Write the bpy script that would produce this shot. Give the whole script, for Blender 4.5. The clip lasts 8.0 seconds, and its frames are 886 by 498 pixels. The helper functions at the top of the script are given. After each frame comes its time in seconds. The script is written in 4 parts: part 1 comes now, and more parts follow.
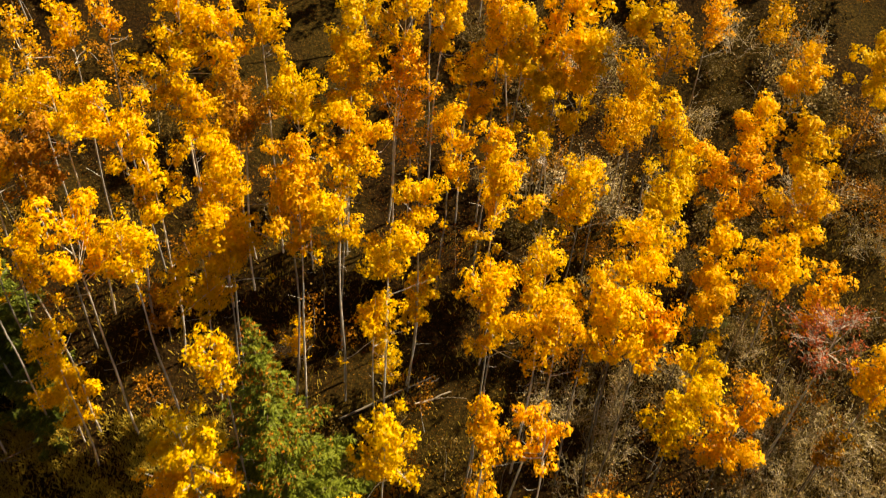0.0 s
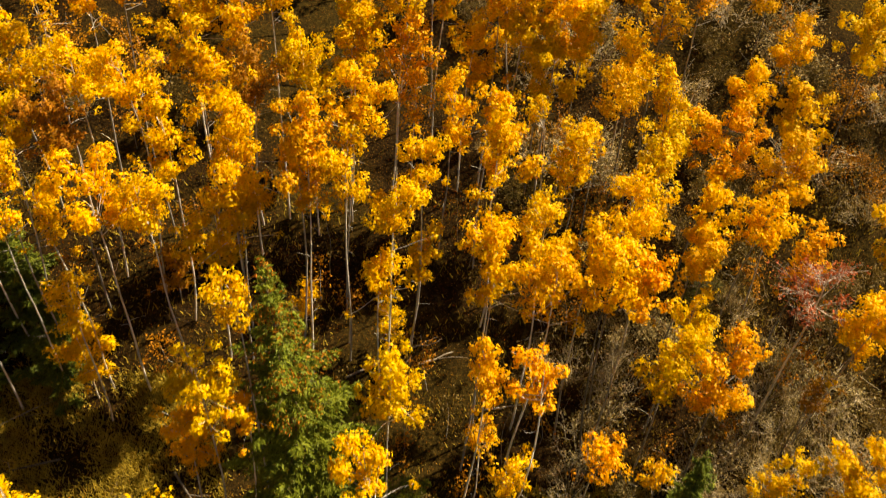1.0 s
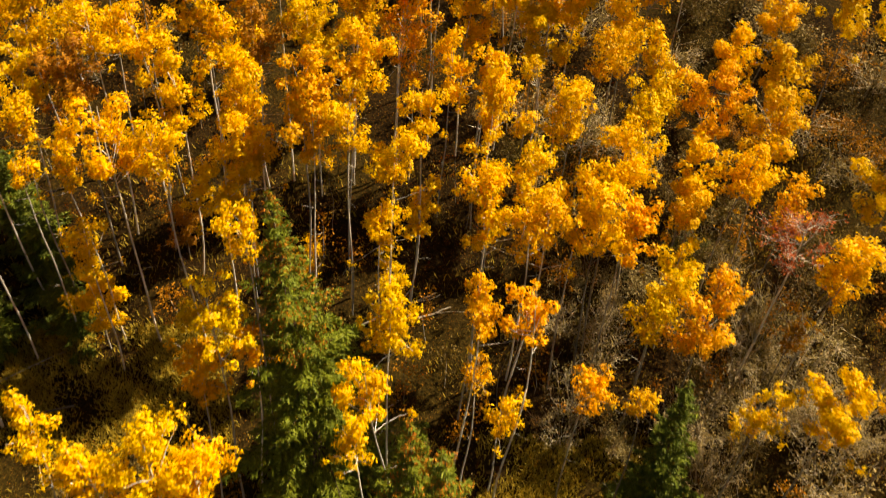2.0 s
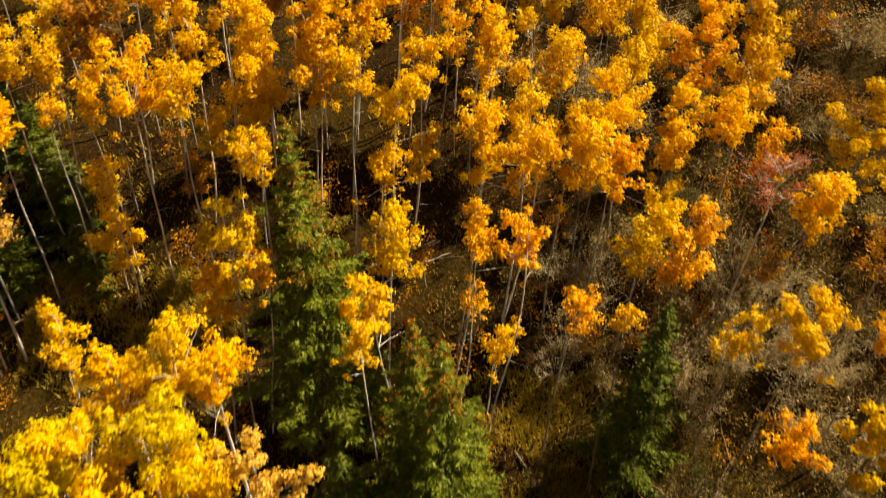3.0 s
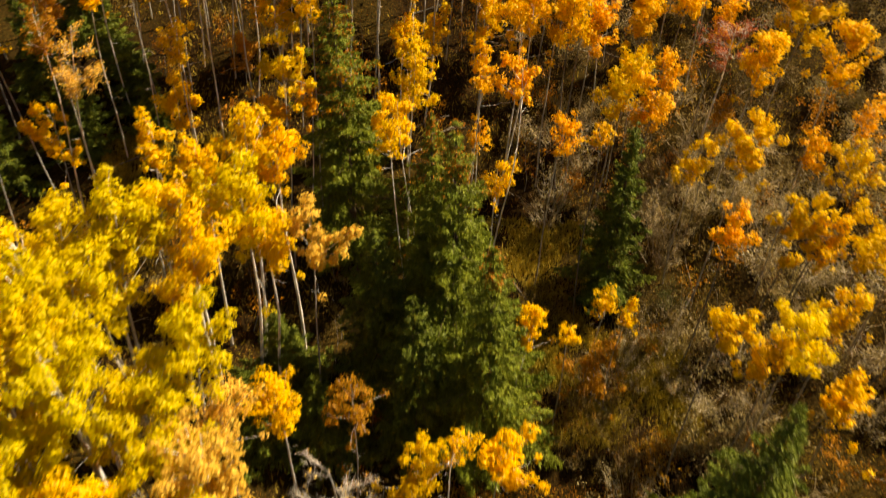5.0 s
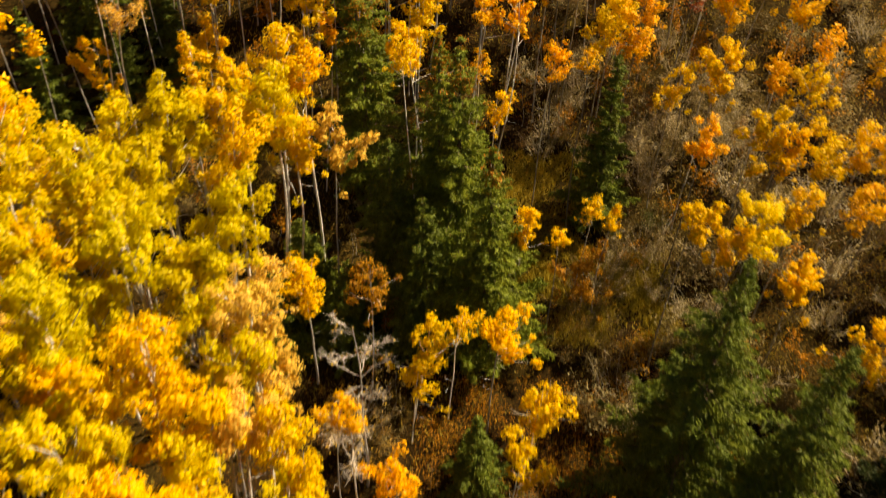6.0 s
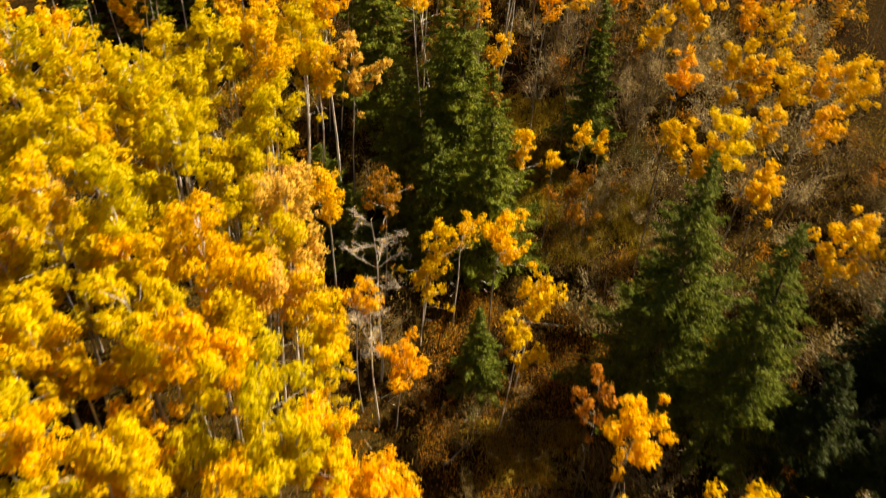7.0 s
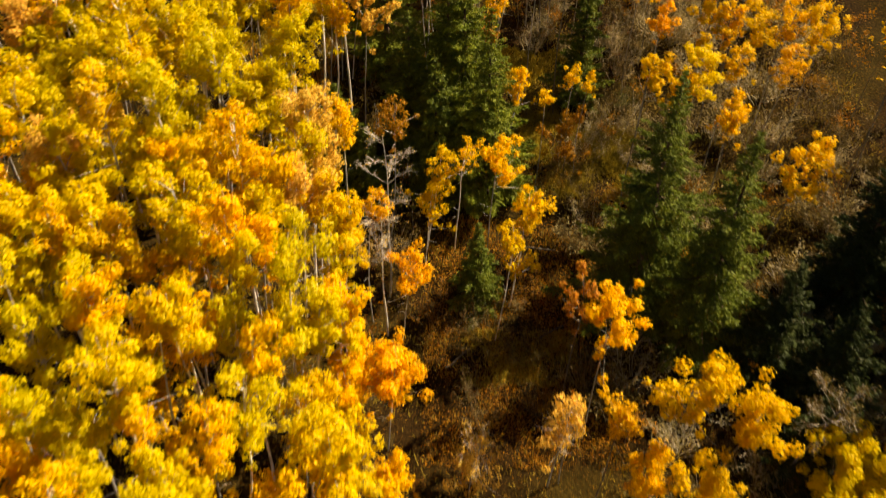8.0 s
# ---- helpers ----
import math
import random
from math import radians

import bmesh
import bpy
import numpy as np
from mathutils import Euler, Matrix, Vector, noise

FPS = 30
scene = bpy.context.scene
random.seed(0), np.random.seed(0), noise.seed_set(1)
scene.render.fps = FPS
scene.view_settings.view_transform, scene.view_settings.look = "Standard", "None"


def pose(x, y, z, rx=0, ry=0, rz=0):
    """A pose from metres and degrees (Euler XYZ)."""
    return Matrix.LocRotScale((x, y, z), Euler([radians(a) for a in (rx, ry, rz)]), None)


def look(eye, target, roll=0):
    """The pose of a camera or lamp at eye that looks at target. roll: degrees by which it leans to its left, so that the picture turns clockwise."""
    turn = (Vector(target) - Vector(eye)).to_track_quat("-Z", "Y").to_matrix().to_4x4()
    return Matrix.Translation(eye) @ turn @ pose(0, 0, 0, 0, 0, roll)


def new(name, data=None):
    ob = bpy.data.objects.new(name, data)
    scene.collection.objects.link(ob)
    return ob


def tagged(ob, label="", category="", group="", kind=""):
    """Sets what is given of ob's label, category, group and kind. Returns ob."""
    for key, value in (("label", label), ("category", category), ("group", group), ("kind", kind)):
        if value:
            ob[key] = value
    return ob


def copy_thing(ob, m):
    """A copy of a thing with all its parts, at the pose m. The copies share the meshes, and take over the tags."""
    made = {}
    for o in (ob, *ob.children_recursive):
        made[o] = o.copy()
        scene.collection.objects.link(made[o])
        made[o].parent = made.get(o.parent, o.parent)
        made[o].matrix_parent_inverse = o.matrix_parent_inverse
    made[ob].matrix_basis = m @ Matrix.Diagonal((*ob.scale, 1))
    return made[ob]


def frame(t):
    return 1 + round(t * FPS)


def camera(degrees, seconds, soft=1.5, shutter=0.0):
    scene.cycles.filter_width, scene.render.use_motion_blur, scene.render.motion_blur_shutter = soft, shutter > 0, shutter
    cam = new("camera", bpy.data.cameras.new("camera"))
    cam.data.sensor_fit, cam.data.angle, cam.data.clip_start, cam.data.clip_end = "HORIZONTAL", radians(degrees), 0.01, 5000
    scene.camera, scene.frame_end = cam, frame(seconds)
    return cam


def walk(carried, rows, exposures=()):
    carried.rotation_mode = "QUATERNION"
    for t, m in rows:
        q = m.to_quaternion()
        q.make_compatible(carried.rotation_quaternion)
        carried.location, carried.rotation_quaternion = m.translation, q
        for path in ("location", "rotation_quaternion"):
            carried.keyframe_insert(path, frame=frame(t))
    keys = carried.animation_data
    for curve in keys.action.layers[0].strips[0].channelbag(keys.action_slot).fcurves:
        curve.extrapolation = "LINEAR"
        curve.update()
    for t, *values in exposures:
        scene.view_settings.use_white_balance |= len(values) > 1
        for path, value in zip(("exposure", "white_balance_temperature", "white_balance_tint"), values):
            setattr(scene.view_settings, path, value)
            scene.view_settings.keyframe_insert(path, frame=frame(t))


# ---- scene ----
cam = camera(56.0, 8.0, soft=1.2, shutter=0.8)
# seconds, x, y, z, pitch, yaw
PATH = [
    (0.0, 0.000, 0.000, 34.000, -44.00, 0.00),
    (0.5, -0.072, -1.257, 33.854, -44.07, 0.01),
    (1.0, -0.109, -2.618, 33.624, -44.11, 0.05),
    (1.5, -0.024, -4.140, 33.421, -44.16, 0.11),
    (3.0, 0.122, -10.311, 32.775, -44.27, 0.18),
    (3.5, 0.072, -13.132, 32.637, -44.38, 0.20),
    (4.0, -0.007, -16.393, 32.613, -44.46, 0.22),
    (4.5, -0.191, -20.117, 32.570, -44.51, 0.31),
    (6.0, -0.669, -32.540, 33.094, -44.82, 0.38),
    (6.5, -0.853, -36.866, 33.327, -44.88, 0.38),
    (7.0, -1.028, -41.226, 33.534, -44.89, 0.38),
    (7.5, -1.055, -45.582, 33.748, -44.89, 0.45),
    (8.0, -1.022, -49.990, 33.951, -44.85, 0.58),
]
walk(cam, [(t, pose(x, y, z, 90 + pitch, 0, yaw)) for t, x, y, z, pitch, yaw in PATH])

# ---- light: an autumn sun from the right and a little ahead, under a clear sky ----
SUN_HEIGHT, SUN_FROM = 47.0, Vector((0.906, 0.423, 0)).normalized()
to_sun = (SUN_FROM * math.cos(radians(SUN_HEIGHT)) + Vector((0, 0, math.sin(radians(SUN_HEIGHT))))).normalized()
sun = new("sun", bpy.data.lights.new("sun", "SUN"))
sun.data.energy, sun.data.angle, sun.data.color = 5.0, radians(0.53), (1.0, 0.86, 0.66)
sun.matrix_world = look(to_sun * 200, (0, 0, 0))
world = bpy.data.worlds.new("world")
scene.world = world
world.use_nodes = True
sky = world.node_tree.nodes.new("ShaderNodeTexSky")
sky.sky_type, sky.sun_disc = "NISHITA", False
sky.sun_elevation, sky.sun_rotation = radians(SUN_HEIGHT), math.atan2(SUN_FROM.x, SUN_FROM.y)
world.node_tree.links.new(sky.outputs[0], world.node_tree.nodes["Background"].inputs[0])
world.node_tree.nodes["Background"].inputs[1].default_value = 0.023
scene.view_settings.exposure = 1.36
scene.view_settings.use_white_balance = True
scene.view_settings.white_balance_temperature = 7800
scene.view_settings.white_balance_tint = 8


# ---- materials ----
def material(name):
    m = bpy.data.materials.new(name)
    m.use_nodes = True
    t = m.node_tree
    return m, t, t.nodes["Principled BSDF"]


def node(t, kind, **values):
    n = t.nodes.new("ShaderNode" + kind)
    for key, value in values.items():
        n.inputs[key].default_value = value
    return n


def ramp(t, fac, *stops):
    n = t.nodes.new("ShaderNodeValToRGB")
    while len(n.color_ramp.elements) < len(stops):
        n.color_ramp.elements.new(0.5)
    for e, (at, colour) in zip(n.color_ramp.elements, stops):
        e.position, e.color = at, (*colour, 1)
    t.links.new(fac, n.inputs[0])
    return n.outputs[0]


def mixed(t, fac, a, b):
    n = t.nodes.new("ShaderNodeMix")
    n.data_type = "RGBA"
    for value, socket in ((fac, n.inputs[0]), (a, n.inputs[6]), (b, n.inputs[7])):
        if isinstance(value, (int, float)):
            socket.default_value = value
        elif isinstance(value, tuple):
            socket.default_value = (*value, 1)
        else:
            t.links.new(value, socket)
    return n.outputs[2]


def noise_at(t, scale, detail=3.0, where="Object"):
    c = t.nodes.new("ShaderNodeTexCoord")
    n = node(t, "TexNoise", Scale=scale, Detail=detail)
    t.links.new(c.outputs[where], n.inputs["Vector"])
    return n.outputs["Fac"]


def leaf_material(name, dark, mid, light, through_light=0.30, rough=0.55, glow=(1.0, 0.97, 0.8)):
    """Thin leaves: each leaf has its own tone, each tree its own shade, and light comes through them."""
    m, t, p = material(name)
    island = t.nodes.new("ShaderNodeNewGeometry").outputs["Random Per Island"]
    tone = ramp(t, island, (0.0, dark), (0.12, mid), (0.6, mid), (1.0, light))
    patch = ramp(t, noise_at(t, 1.1), (0.28, dark), (0.45, mid), (0.75, light))
    tone = mixed(t, 0.4, tone, patch)
    each = node(t, "HueSaturation")
    rnd = t.nodes.new("ShaderNodeObjectInfo").outputs["Random"]
    hue = node(t, "MapRange", **{"To Min": 0.493, "To Max": 0.507})
    val = node(t, "MapRange", **{"To Min": 1.1, "To Max": 0.9})
    t.links.new(rnd, hue.inputs[0])
    t.links.new(rnd, val.inputs[0])
    t.links.new(hue.outputs[0], each.inputs["Hue"])
    t.links.new(val.outputs[0], each.inputs["Value"])
    t.links.new(tone, each.inputs["Color"])
    t.links.new(each.outputs[0], p.inputs["Base Color"])
    p.inputs["Roughness"].default_value = rough
    p.inputs["Specular IOR Level"].default_value = 0.15
    see = t.nodes.new("ShaderNodeBsdfTranslucent")
    warm = t.nodes.new("ShaderNodeMix")
    warm.data_type, warm.blend_type = "RGBA", "MULTIPLY"
    warm.inputs[0].default_value = 1.0
    warm.inputs[7].default_value = (*glow, 1)
    t.links.new(each.outputs[0], warm.inputs[6])
    t.links.new(warm.outputs[2], see.inputs[0])
    mix = t.nodes.new("ShaderNodeMixShader")
    mix.inputs[0].default_value = through_light
    t.links.new(p.outputs[0], mix.inputs[1])
    t.links.new(see.outputs[0], mix.inputs[2])
    t.links.new(mix.outputs[0], t.nodes["Material Output"].inputs[0])
    return m


def bark_material(name, pale, dark, scars=0.55, darkest=0.25):
    m, t, p = material(name)
    c = t.nodes.new("ShaderNodeTexCoord")
    stretch = t.nodes.new("ShaderNodeMapping")
    stretch.inputs["Scale"].default_value = (1, 1, 0.35)
    t.links.new(c.outputs["Object"], stretch.inputs[0])
    coarse, fine = node(t, "TexNoise", Scale=3.0, Detail=4.0), node(t, "TexNoise", Scale=22.0, Detail=3.0)
    t.links.new(stretch.outputs[0], coarse.inputs["Vector"])
    t.links.new(c.outputs["Object"], fine.inputs["Vector"])
    base = ramp(t, coarse.outputs["Fac"], (0.3, dark), (scars, pale), (1.0, tuple(min(1, v * 1.15) for v in pale)))
    spots = ramp(t, fine.outputs["Fac"], (0.3, dark), (0.48, pale))
    each = t.nodes.new("ShaderNodeObjectInfo").outputs["Random"]
    # each object darkened at random: shade put into the bark, and browner bark
    shade_tone = ramp(t, each, (0.0, tuple(darkest * v for v in pale)), (0.4, tuple((0.35 + 0.6 * darkest) * v for v in pale)), (0.75, pale))
    skin = t.nodes.new("ShaderNodeMix")
    skin.data_type, skin.blend_type = "RGBA", "DARKEN"
    skin.inputs[0].default_value = 1.0
    t.links.new(mixed(t, 0.45, base, spots), skin.inputs[6])
    t.links.new(shade_tone, skin.inputs[7])
    t.links.new(skin.outputs[2], p.inputs["Base Color"])
    p.inputs["Roughness"].default_value = 0.85
    p.inputs["Specular IOR Level"].default_value = 0.2
    bump = node(t, "Bump", Strength=0.4, Distance=0.02)
    t.links.new(fine.outputs["Fac"], bump.inputs["Height"])
    t.links.new(bump.outputs[0], p.inputs["Normal"])
    return m


def ground_material():
    m, t, p = material("leaf_litter")
    wide = noise_at(t, 0.13, 4.0)
    fine = noise_at(t, 5.0, 6.0)
    spots = node(t, "TexVoronoi", Scale=7.0)
    c = t.nodes.new("ShaderNodeTexCoord")
    t.links.new(c.outputs["Object"], spots.inputs["Vector"])
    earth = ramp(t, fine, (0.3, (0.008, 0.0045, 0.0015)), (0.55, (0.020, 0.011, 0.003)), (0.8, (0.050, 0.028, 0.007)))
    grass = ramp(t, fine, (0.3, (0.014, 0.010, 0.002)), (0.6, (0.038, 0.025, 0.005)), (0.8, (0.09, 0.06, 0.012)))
    grain = noise_at(t, 26.0, 4.0)
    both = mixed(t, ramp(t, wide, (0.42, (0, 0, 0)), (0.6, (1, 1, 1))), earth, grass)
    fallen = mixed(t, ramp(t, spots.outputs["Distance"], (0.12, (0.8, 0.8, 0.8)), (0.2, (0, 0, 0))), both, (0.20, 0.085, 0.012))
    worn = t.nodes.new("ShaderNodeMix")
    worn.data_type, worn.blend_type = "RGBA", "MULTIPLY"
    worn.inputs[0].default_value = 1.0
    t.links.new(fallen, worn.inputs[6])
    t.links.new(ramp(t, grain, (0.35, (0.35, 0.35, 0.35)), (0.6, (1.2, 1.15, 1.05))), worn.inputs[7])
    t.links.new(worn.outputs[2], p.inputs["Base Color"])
    p.inputs["Roughness"].default_value = 1.0
    p.inputs["Specular IOR Level"].default_value = 0.05
    bump = node(t, "Bump", Strength=0.8, Distance=0.12)
    t.links.new(fine, bump.inputs["Height"])
    t.links.new(bump.outputs[0], p.inputs["Normal"])
    return m


LEAVES = {
    "yellow": leaf_material("yellow_leaves", (0.50, 0.355, 0.007), (0.68, 0.530, 0.013), (0.72, 0.585, 0.022), 0.46),
    "gold": leaf_material("golden_leaves", (0.58, 0.32, 0.006), (0.78, 0.480, 0.010), (0.82, 0.545, 0.017), 0.36),
    "orange": leaf_material("orange_leaves", (0.50, 0.225, 0.006), (0.78, 0.41, 0.010), (0.84, 0.49, 0.018)),
    "amber": leaf_material("amber_leaves", (0.16, 0.065, 0.004), (0.33, 0.145, 0.006), (0.48, 0.24, 0.012)),
    "pale": leaf_material("pale_leaves", (0.42, 0.22, 0.02), (0.68, 0.41, 0.05), (0.82, 0.56, 0.12)),
    "red": leaf_material("red_leaves", (0.16, 0.035, 0.012), (0.34, 0.08, 0.02), (0.45, 0.16, 0.05)),
    "rust": leaf_material("rusty_leaves", (0.20, 0.06, 0.008), (0.42, 0.15, 0.012), (0.60, 0.28, 0.02)),
    "olive": leaf_material("olive_leaves", (0.035, 0.025, 0.006), (0.095, 0.066, 0.015), (0.24, 0.17, 0.04)),
    "green": leaf_material("dull_green_leaves", (0.025, 0.032, 0.008), (0.065, 0.080, 0.015), (0.14, 0.15, 0.03)),
    "straw": leaf_material("straw_leaves", (0.09, 0.068, 0.022), (0.28, 0.215, 0.085), (0.50, 0.40, 0.19)),
}
# one kind of needle: sunny has sunlight put into its colour, dark has shade
NEEDLES = {
    "sunny": leaf_material("sunlit_needles", (0.042, 0.058, 0.007), (0.125, 0.155, 0.014), (0.27, 0.30, 0.027), 0.24, glow=(1, 1, 0.8)),
    "green": leaf_material("green_needles", (0.030, 0.044, 0.007), (0.088, 0.115, 0.013), (0.20, 0.23, 0.022), 0.22, glow=(1, 1, 0.8)),
    "dark": leaf_material("shaded_needles", (0.010, 0.018, 0.007), (0.028, 0.040, 0.010), (0.060, 0.075, 0.016), 0.2, glow=(1, 1, 0.8)),
}
BARK = bark_material("aspen_bark", (0.84, 0.80, 0.75), (0.09, 0.07, 0.06))
DULL_BARK = bark_material("dull_bark", (0.36, 0.32, 0.26), (0.07, 0.058, 0.04))
DARK_BARK = bark_material("conifer_bark", (0.16, 0.11, 0.075), (0.04, 0.028, 0.02))
DEAD_WOOD = bark_material("weathered_wood", (0.64, 0.57, 0.48), (0.17, 0.13, 0.10))
TWIGS = bark_material("brown_twigs", (0.22, 0.16, 0.075), (0.05, 0.034, 0.016))
GREY_TWIGS = bark_material("grey_twigs", (0.56, 0.48, 0.35), (0.20, 0.165, 0.11), darkest=0.8)
DRY_GRASS = leaf_material("dry_grass_blades", (0.14, 0.10, 0.012), (0.36, 0.27, 0.035), (0.56, 0.43, 0.07), 0.25)
LOG_WOOD = bark_material("old_log_wood", (0.34, 0.29, 0.23), (0.09, 0.07, 0.05))
LITTER = ground_material()


# ---- meshes ----
def mesh(name, verts, faces, mat, parent=None, label=""):
    """ONE mesh object from arrays: verts n x 3, faces m x 3 or m x 4."""
    me = bpy.data.meshes.new(name)
    verts, faces = np.asarray(verts, np.float32), np.asarray(faces, np.int32)
    k = faces.shape[1]
    me.vertices.add(len(verts))
    me.vertices.foreach_set("co", verts.ravel())
    me.loops.add(faces.size)
    me.loops.foreach_set("vertex_index", faces.ravel())
    me.polygons.add(len(faces))
    me.polygons.foreach_set("loop_start", np.arange(0, faces.size, k, dtype=np.int32))
    me.update(calc_edges=True)
    me.materials.append(mat)
    ob = new(name, me)
    ob.parent = parent
    return tagged(ob, label)


def smooth(ob):
    ob.data.polygons.foreach_set("use_smooth", np.ones(len(ob.data.polygons), bool))
    return ob


def tubes(lines, sides=6):
    """Tapered tubes along lines of (points, radii)."""
    verts, faces, at = [], [], 0
    turn = np.linspace(0, 2 * np.pi, sides, endpoint=False)
    for points, radii in lines:
        points = np.asarray(points, float)
        along = np.gradient(points, axis=0)
        along /= np.linalg.norm(along, axis=1)[:, None] + 1e-9
        side = np.cross(along, (0.31, 0.95, 0.02))
        side /= np.linalg.norm(side, axis=1)[:, None] + 1e-9
        up = np.cross(side, along)
        ring = points[:, None] + np.asarray(radii)[:, None, None] * (np.cos(turn)[None, :, None] * side[:, None] + np.sin(turn)[None, :, None] * up[:, None])
        verts.append(ring.reshape(-1, 3))
        n = len(points)
        i, j = np.meshgrid(np.arange(n - 1), np.arange(sides), indexing="ij")
        a, b = at + i * sides + j, at + i * sides + (j + 1) % sides
        faces.append(np.stack([a, b, b + sides, a + sides], -1).reshape(-1, 4))
        at += n * sides
    return np.concatenate(verts), np.concatenate(faces)


def leaf_blades(rng, centres, size, lift=0.35, long=1.15, out=None, hold=1.0, along=None):
    """One small pointed leaf at each centre, turned at random, but leaning to the sky and to the outside of its clump."""
    n = len(centres)
    normal = rng.normal(size=(n, 3))
    normal /= np.linalg.norm(normal, axis=1)[:, None]
    normal[:, 2] += lift
    if out is not None:
        normal += hold * out
    normal /= np.linalg.norm(normal, axis=1)[:, None] + 1e-9
    a = np.cross(normal, rng.normal(size=(n, 3)))
    if along is not None:
        a = a * 0.35 / (np.linalg.norm(a, axis=1)[:, None] + 1e-9) + along
        a -= normal * (a * normal).sum(1)[:, None]
    a /= np.linalg.norm(a, axis=1)[:, None] + 1e-9
    b = np.cross(normal, a)
    s = (size * rng.uniform(0.65, 1.35, n))[:, None]
    verts = np.stack([centres - a * s * long * 0.4 + b * s * 0.5, centres + a * s * long * 0.6, centres - a * s * long * 0.4 - b * s * 0.5], 1)
    return verts.reshape(-1, 3), np.arange(3 * n).reshape(-1, 3)


def bent(rng, a, b, steps, wander, droop=0.0):
    """A wavering line from a to b."""
    u = np.linspace(0, 1, steps)[:, None]
    a, b = np.asarray(a, float), np.asarray(b, float)
    way = a + (b - a) * u
    w = np.zeros((steps, 3))
    for k in (1, 2, 3, 5):
        w += np.sin(np.pi * k * u) * rng.normal(size=3) * wander / k ** 1.5
    w[:, 2] *= 0.4
    w[:, 2] -= droop * np.sin(np.pi * u[:, 0])
    return way + w


# ---- the ground: a slope that climbs away and to the left ----
def step(a, b, v):
    u = np.clip((v - a) / (b - a), 0, 1)
    return u * u * (3 - 2 * u)


def ground_height(x, y):
    x, y = np.asarray(x, float), np.asarray(y, float)
    z = np.interp(y, (-3000, -60, -30, -10, 11, 19, 32, 60, 100, 3000), (-120, -24, -20.5, -17.9, -13.8, -11.8, -6.5, 5.5, 22, 300))
    return z + step(-4, -17, x) * (2 + 3.5 * step(12, -8, y)) + 1.5 * step(14, 28, x)


def build_ground():
    def line(lo, hi, gap, far):
        inner = np.arange(lo, hi + gap / 2, gap)
        outer = np.array([15.0, 40, 100, 300, 900, far])
        return np.concatenate([lo - outer[::-1], inner, hi + outer])
    xs, ys = line(-46, 46, 0.65, 2500), line(-46, 84, 0.65, 2500)
    x, y = np.meshgrid(xs, ys, indexing="ij")
    z = ground_height(x, y)
    z = z + 0.22 * np.sin(x * 0.83 + 1.7 * np.sin(y * 0.31)) * np.sin(y * 0.71 + x * 0.23) + 0.10 * np.sin(x * 2.3 + y * 1.1) * np.sin(y * 2.9 - x * 0.7)
    nx, ny = len(xs), len(ys)
    i, j = np.meshgrid(np.arange(nx - 1), np.arange(ny - 1), indexing="ij")
    a = i * ny + j
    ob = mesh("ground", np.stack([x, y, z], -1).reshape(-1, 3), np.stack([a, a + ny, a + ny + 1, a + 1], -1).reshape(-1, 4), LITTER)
    tagged(smooth(ob), "dark forest slope of brown leaf litter and dry grass", "ground", kind="structure")


build_ground()


# ---- trees ----
TALL = {}
LEAFY = 355
LOOKS = {
    "yellow": "bright yellow autumn leaves", "gold": "golden autumn leaves", "orange": "orange autumn leaves",
    "amber": "dull amber leaves", "pale": "thin pale buff leaves", "olive": "olive brown leaves", "red": "rusty red leaves",
    "straw": "dry straw leaves", "rust": "rust brown leaves", "green": "dull green leaves",
}


def at_along(line, k):
    """The point at share k of a line's length."""
    return np.array([np.interp(k, np.linspace(0, 1, len(line)), line[:, i]) for i in range(3)])


def tris(verts, quads):
    return verts, np.concatenate([quads[:, :3], quads[:, [0, 2, 3]]])


def two_part(name, wood, leaf, wood_mat, leaf_mat, parent):
    """One mesh of wood and foliage together: a bough with its needles."""
    (wv, wf), (lv, lf) = wood, leaf
    ob = mesh(name, np.concatenate([wv, lv]), np.concatenate([wf, lf + len(wv)]), wood_mat, parent)
    ob.data.materials.append(leaf_mat)
    ob.data.polygons.foreach_set("material_index", np.repeat([0, 1], [len(wf), len(lf)]).astype(np.int32))
    ob.data.update()
    return ob


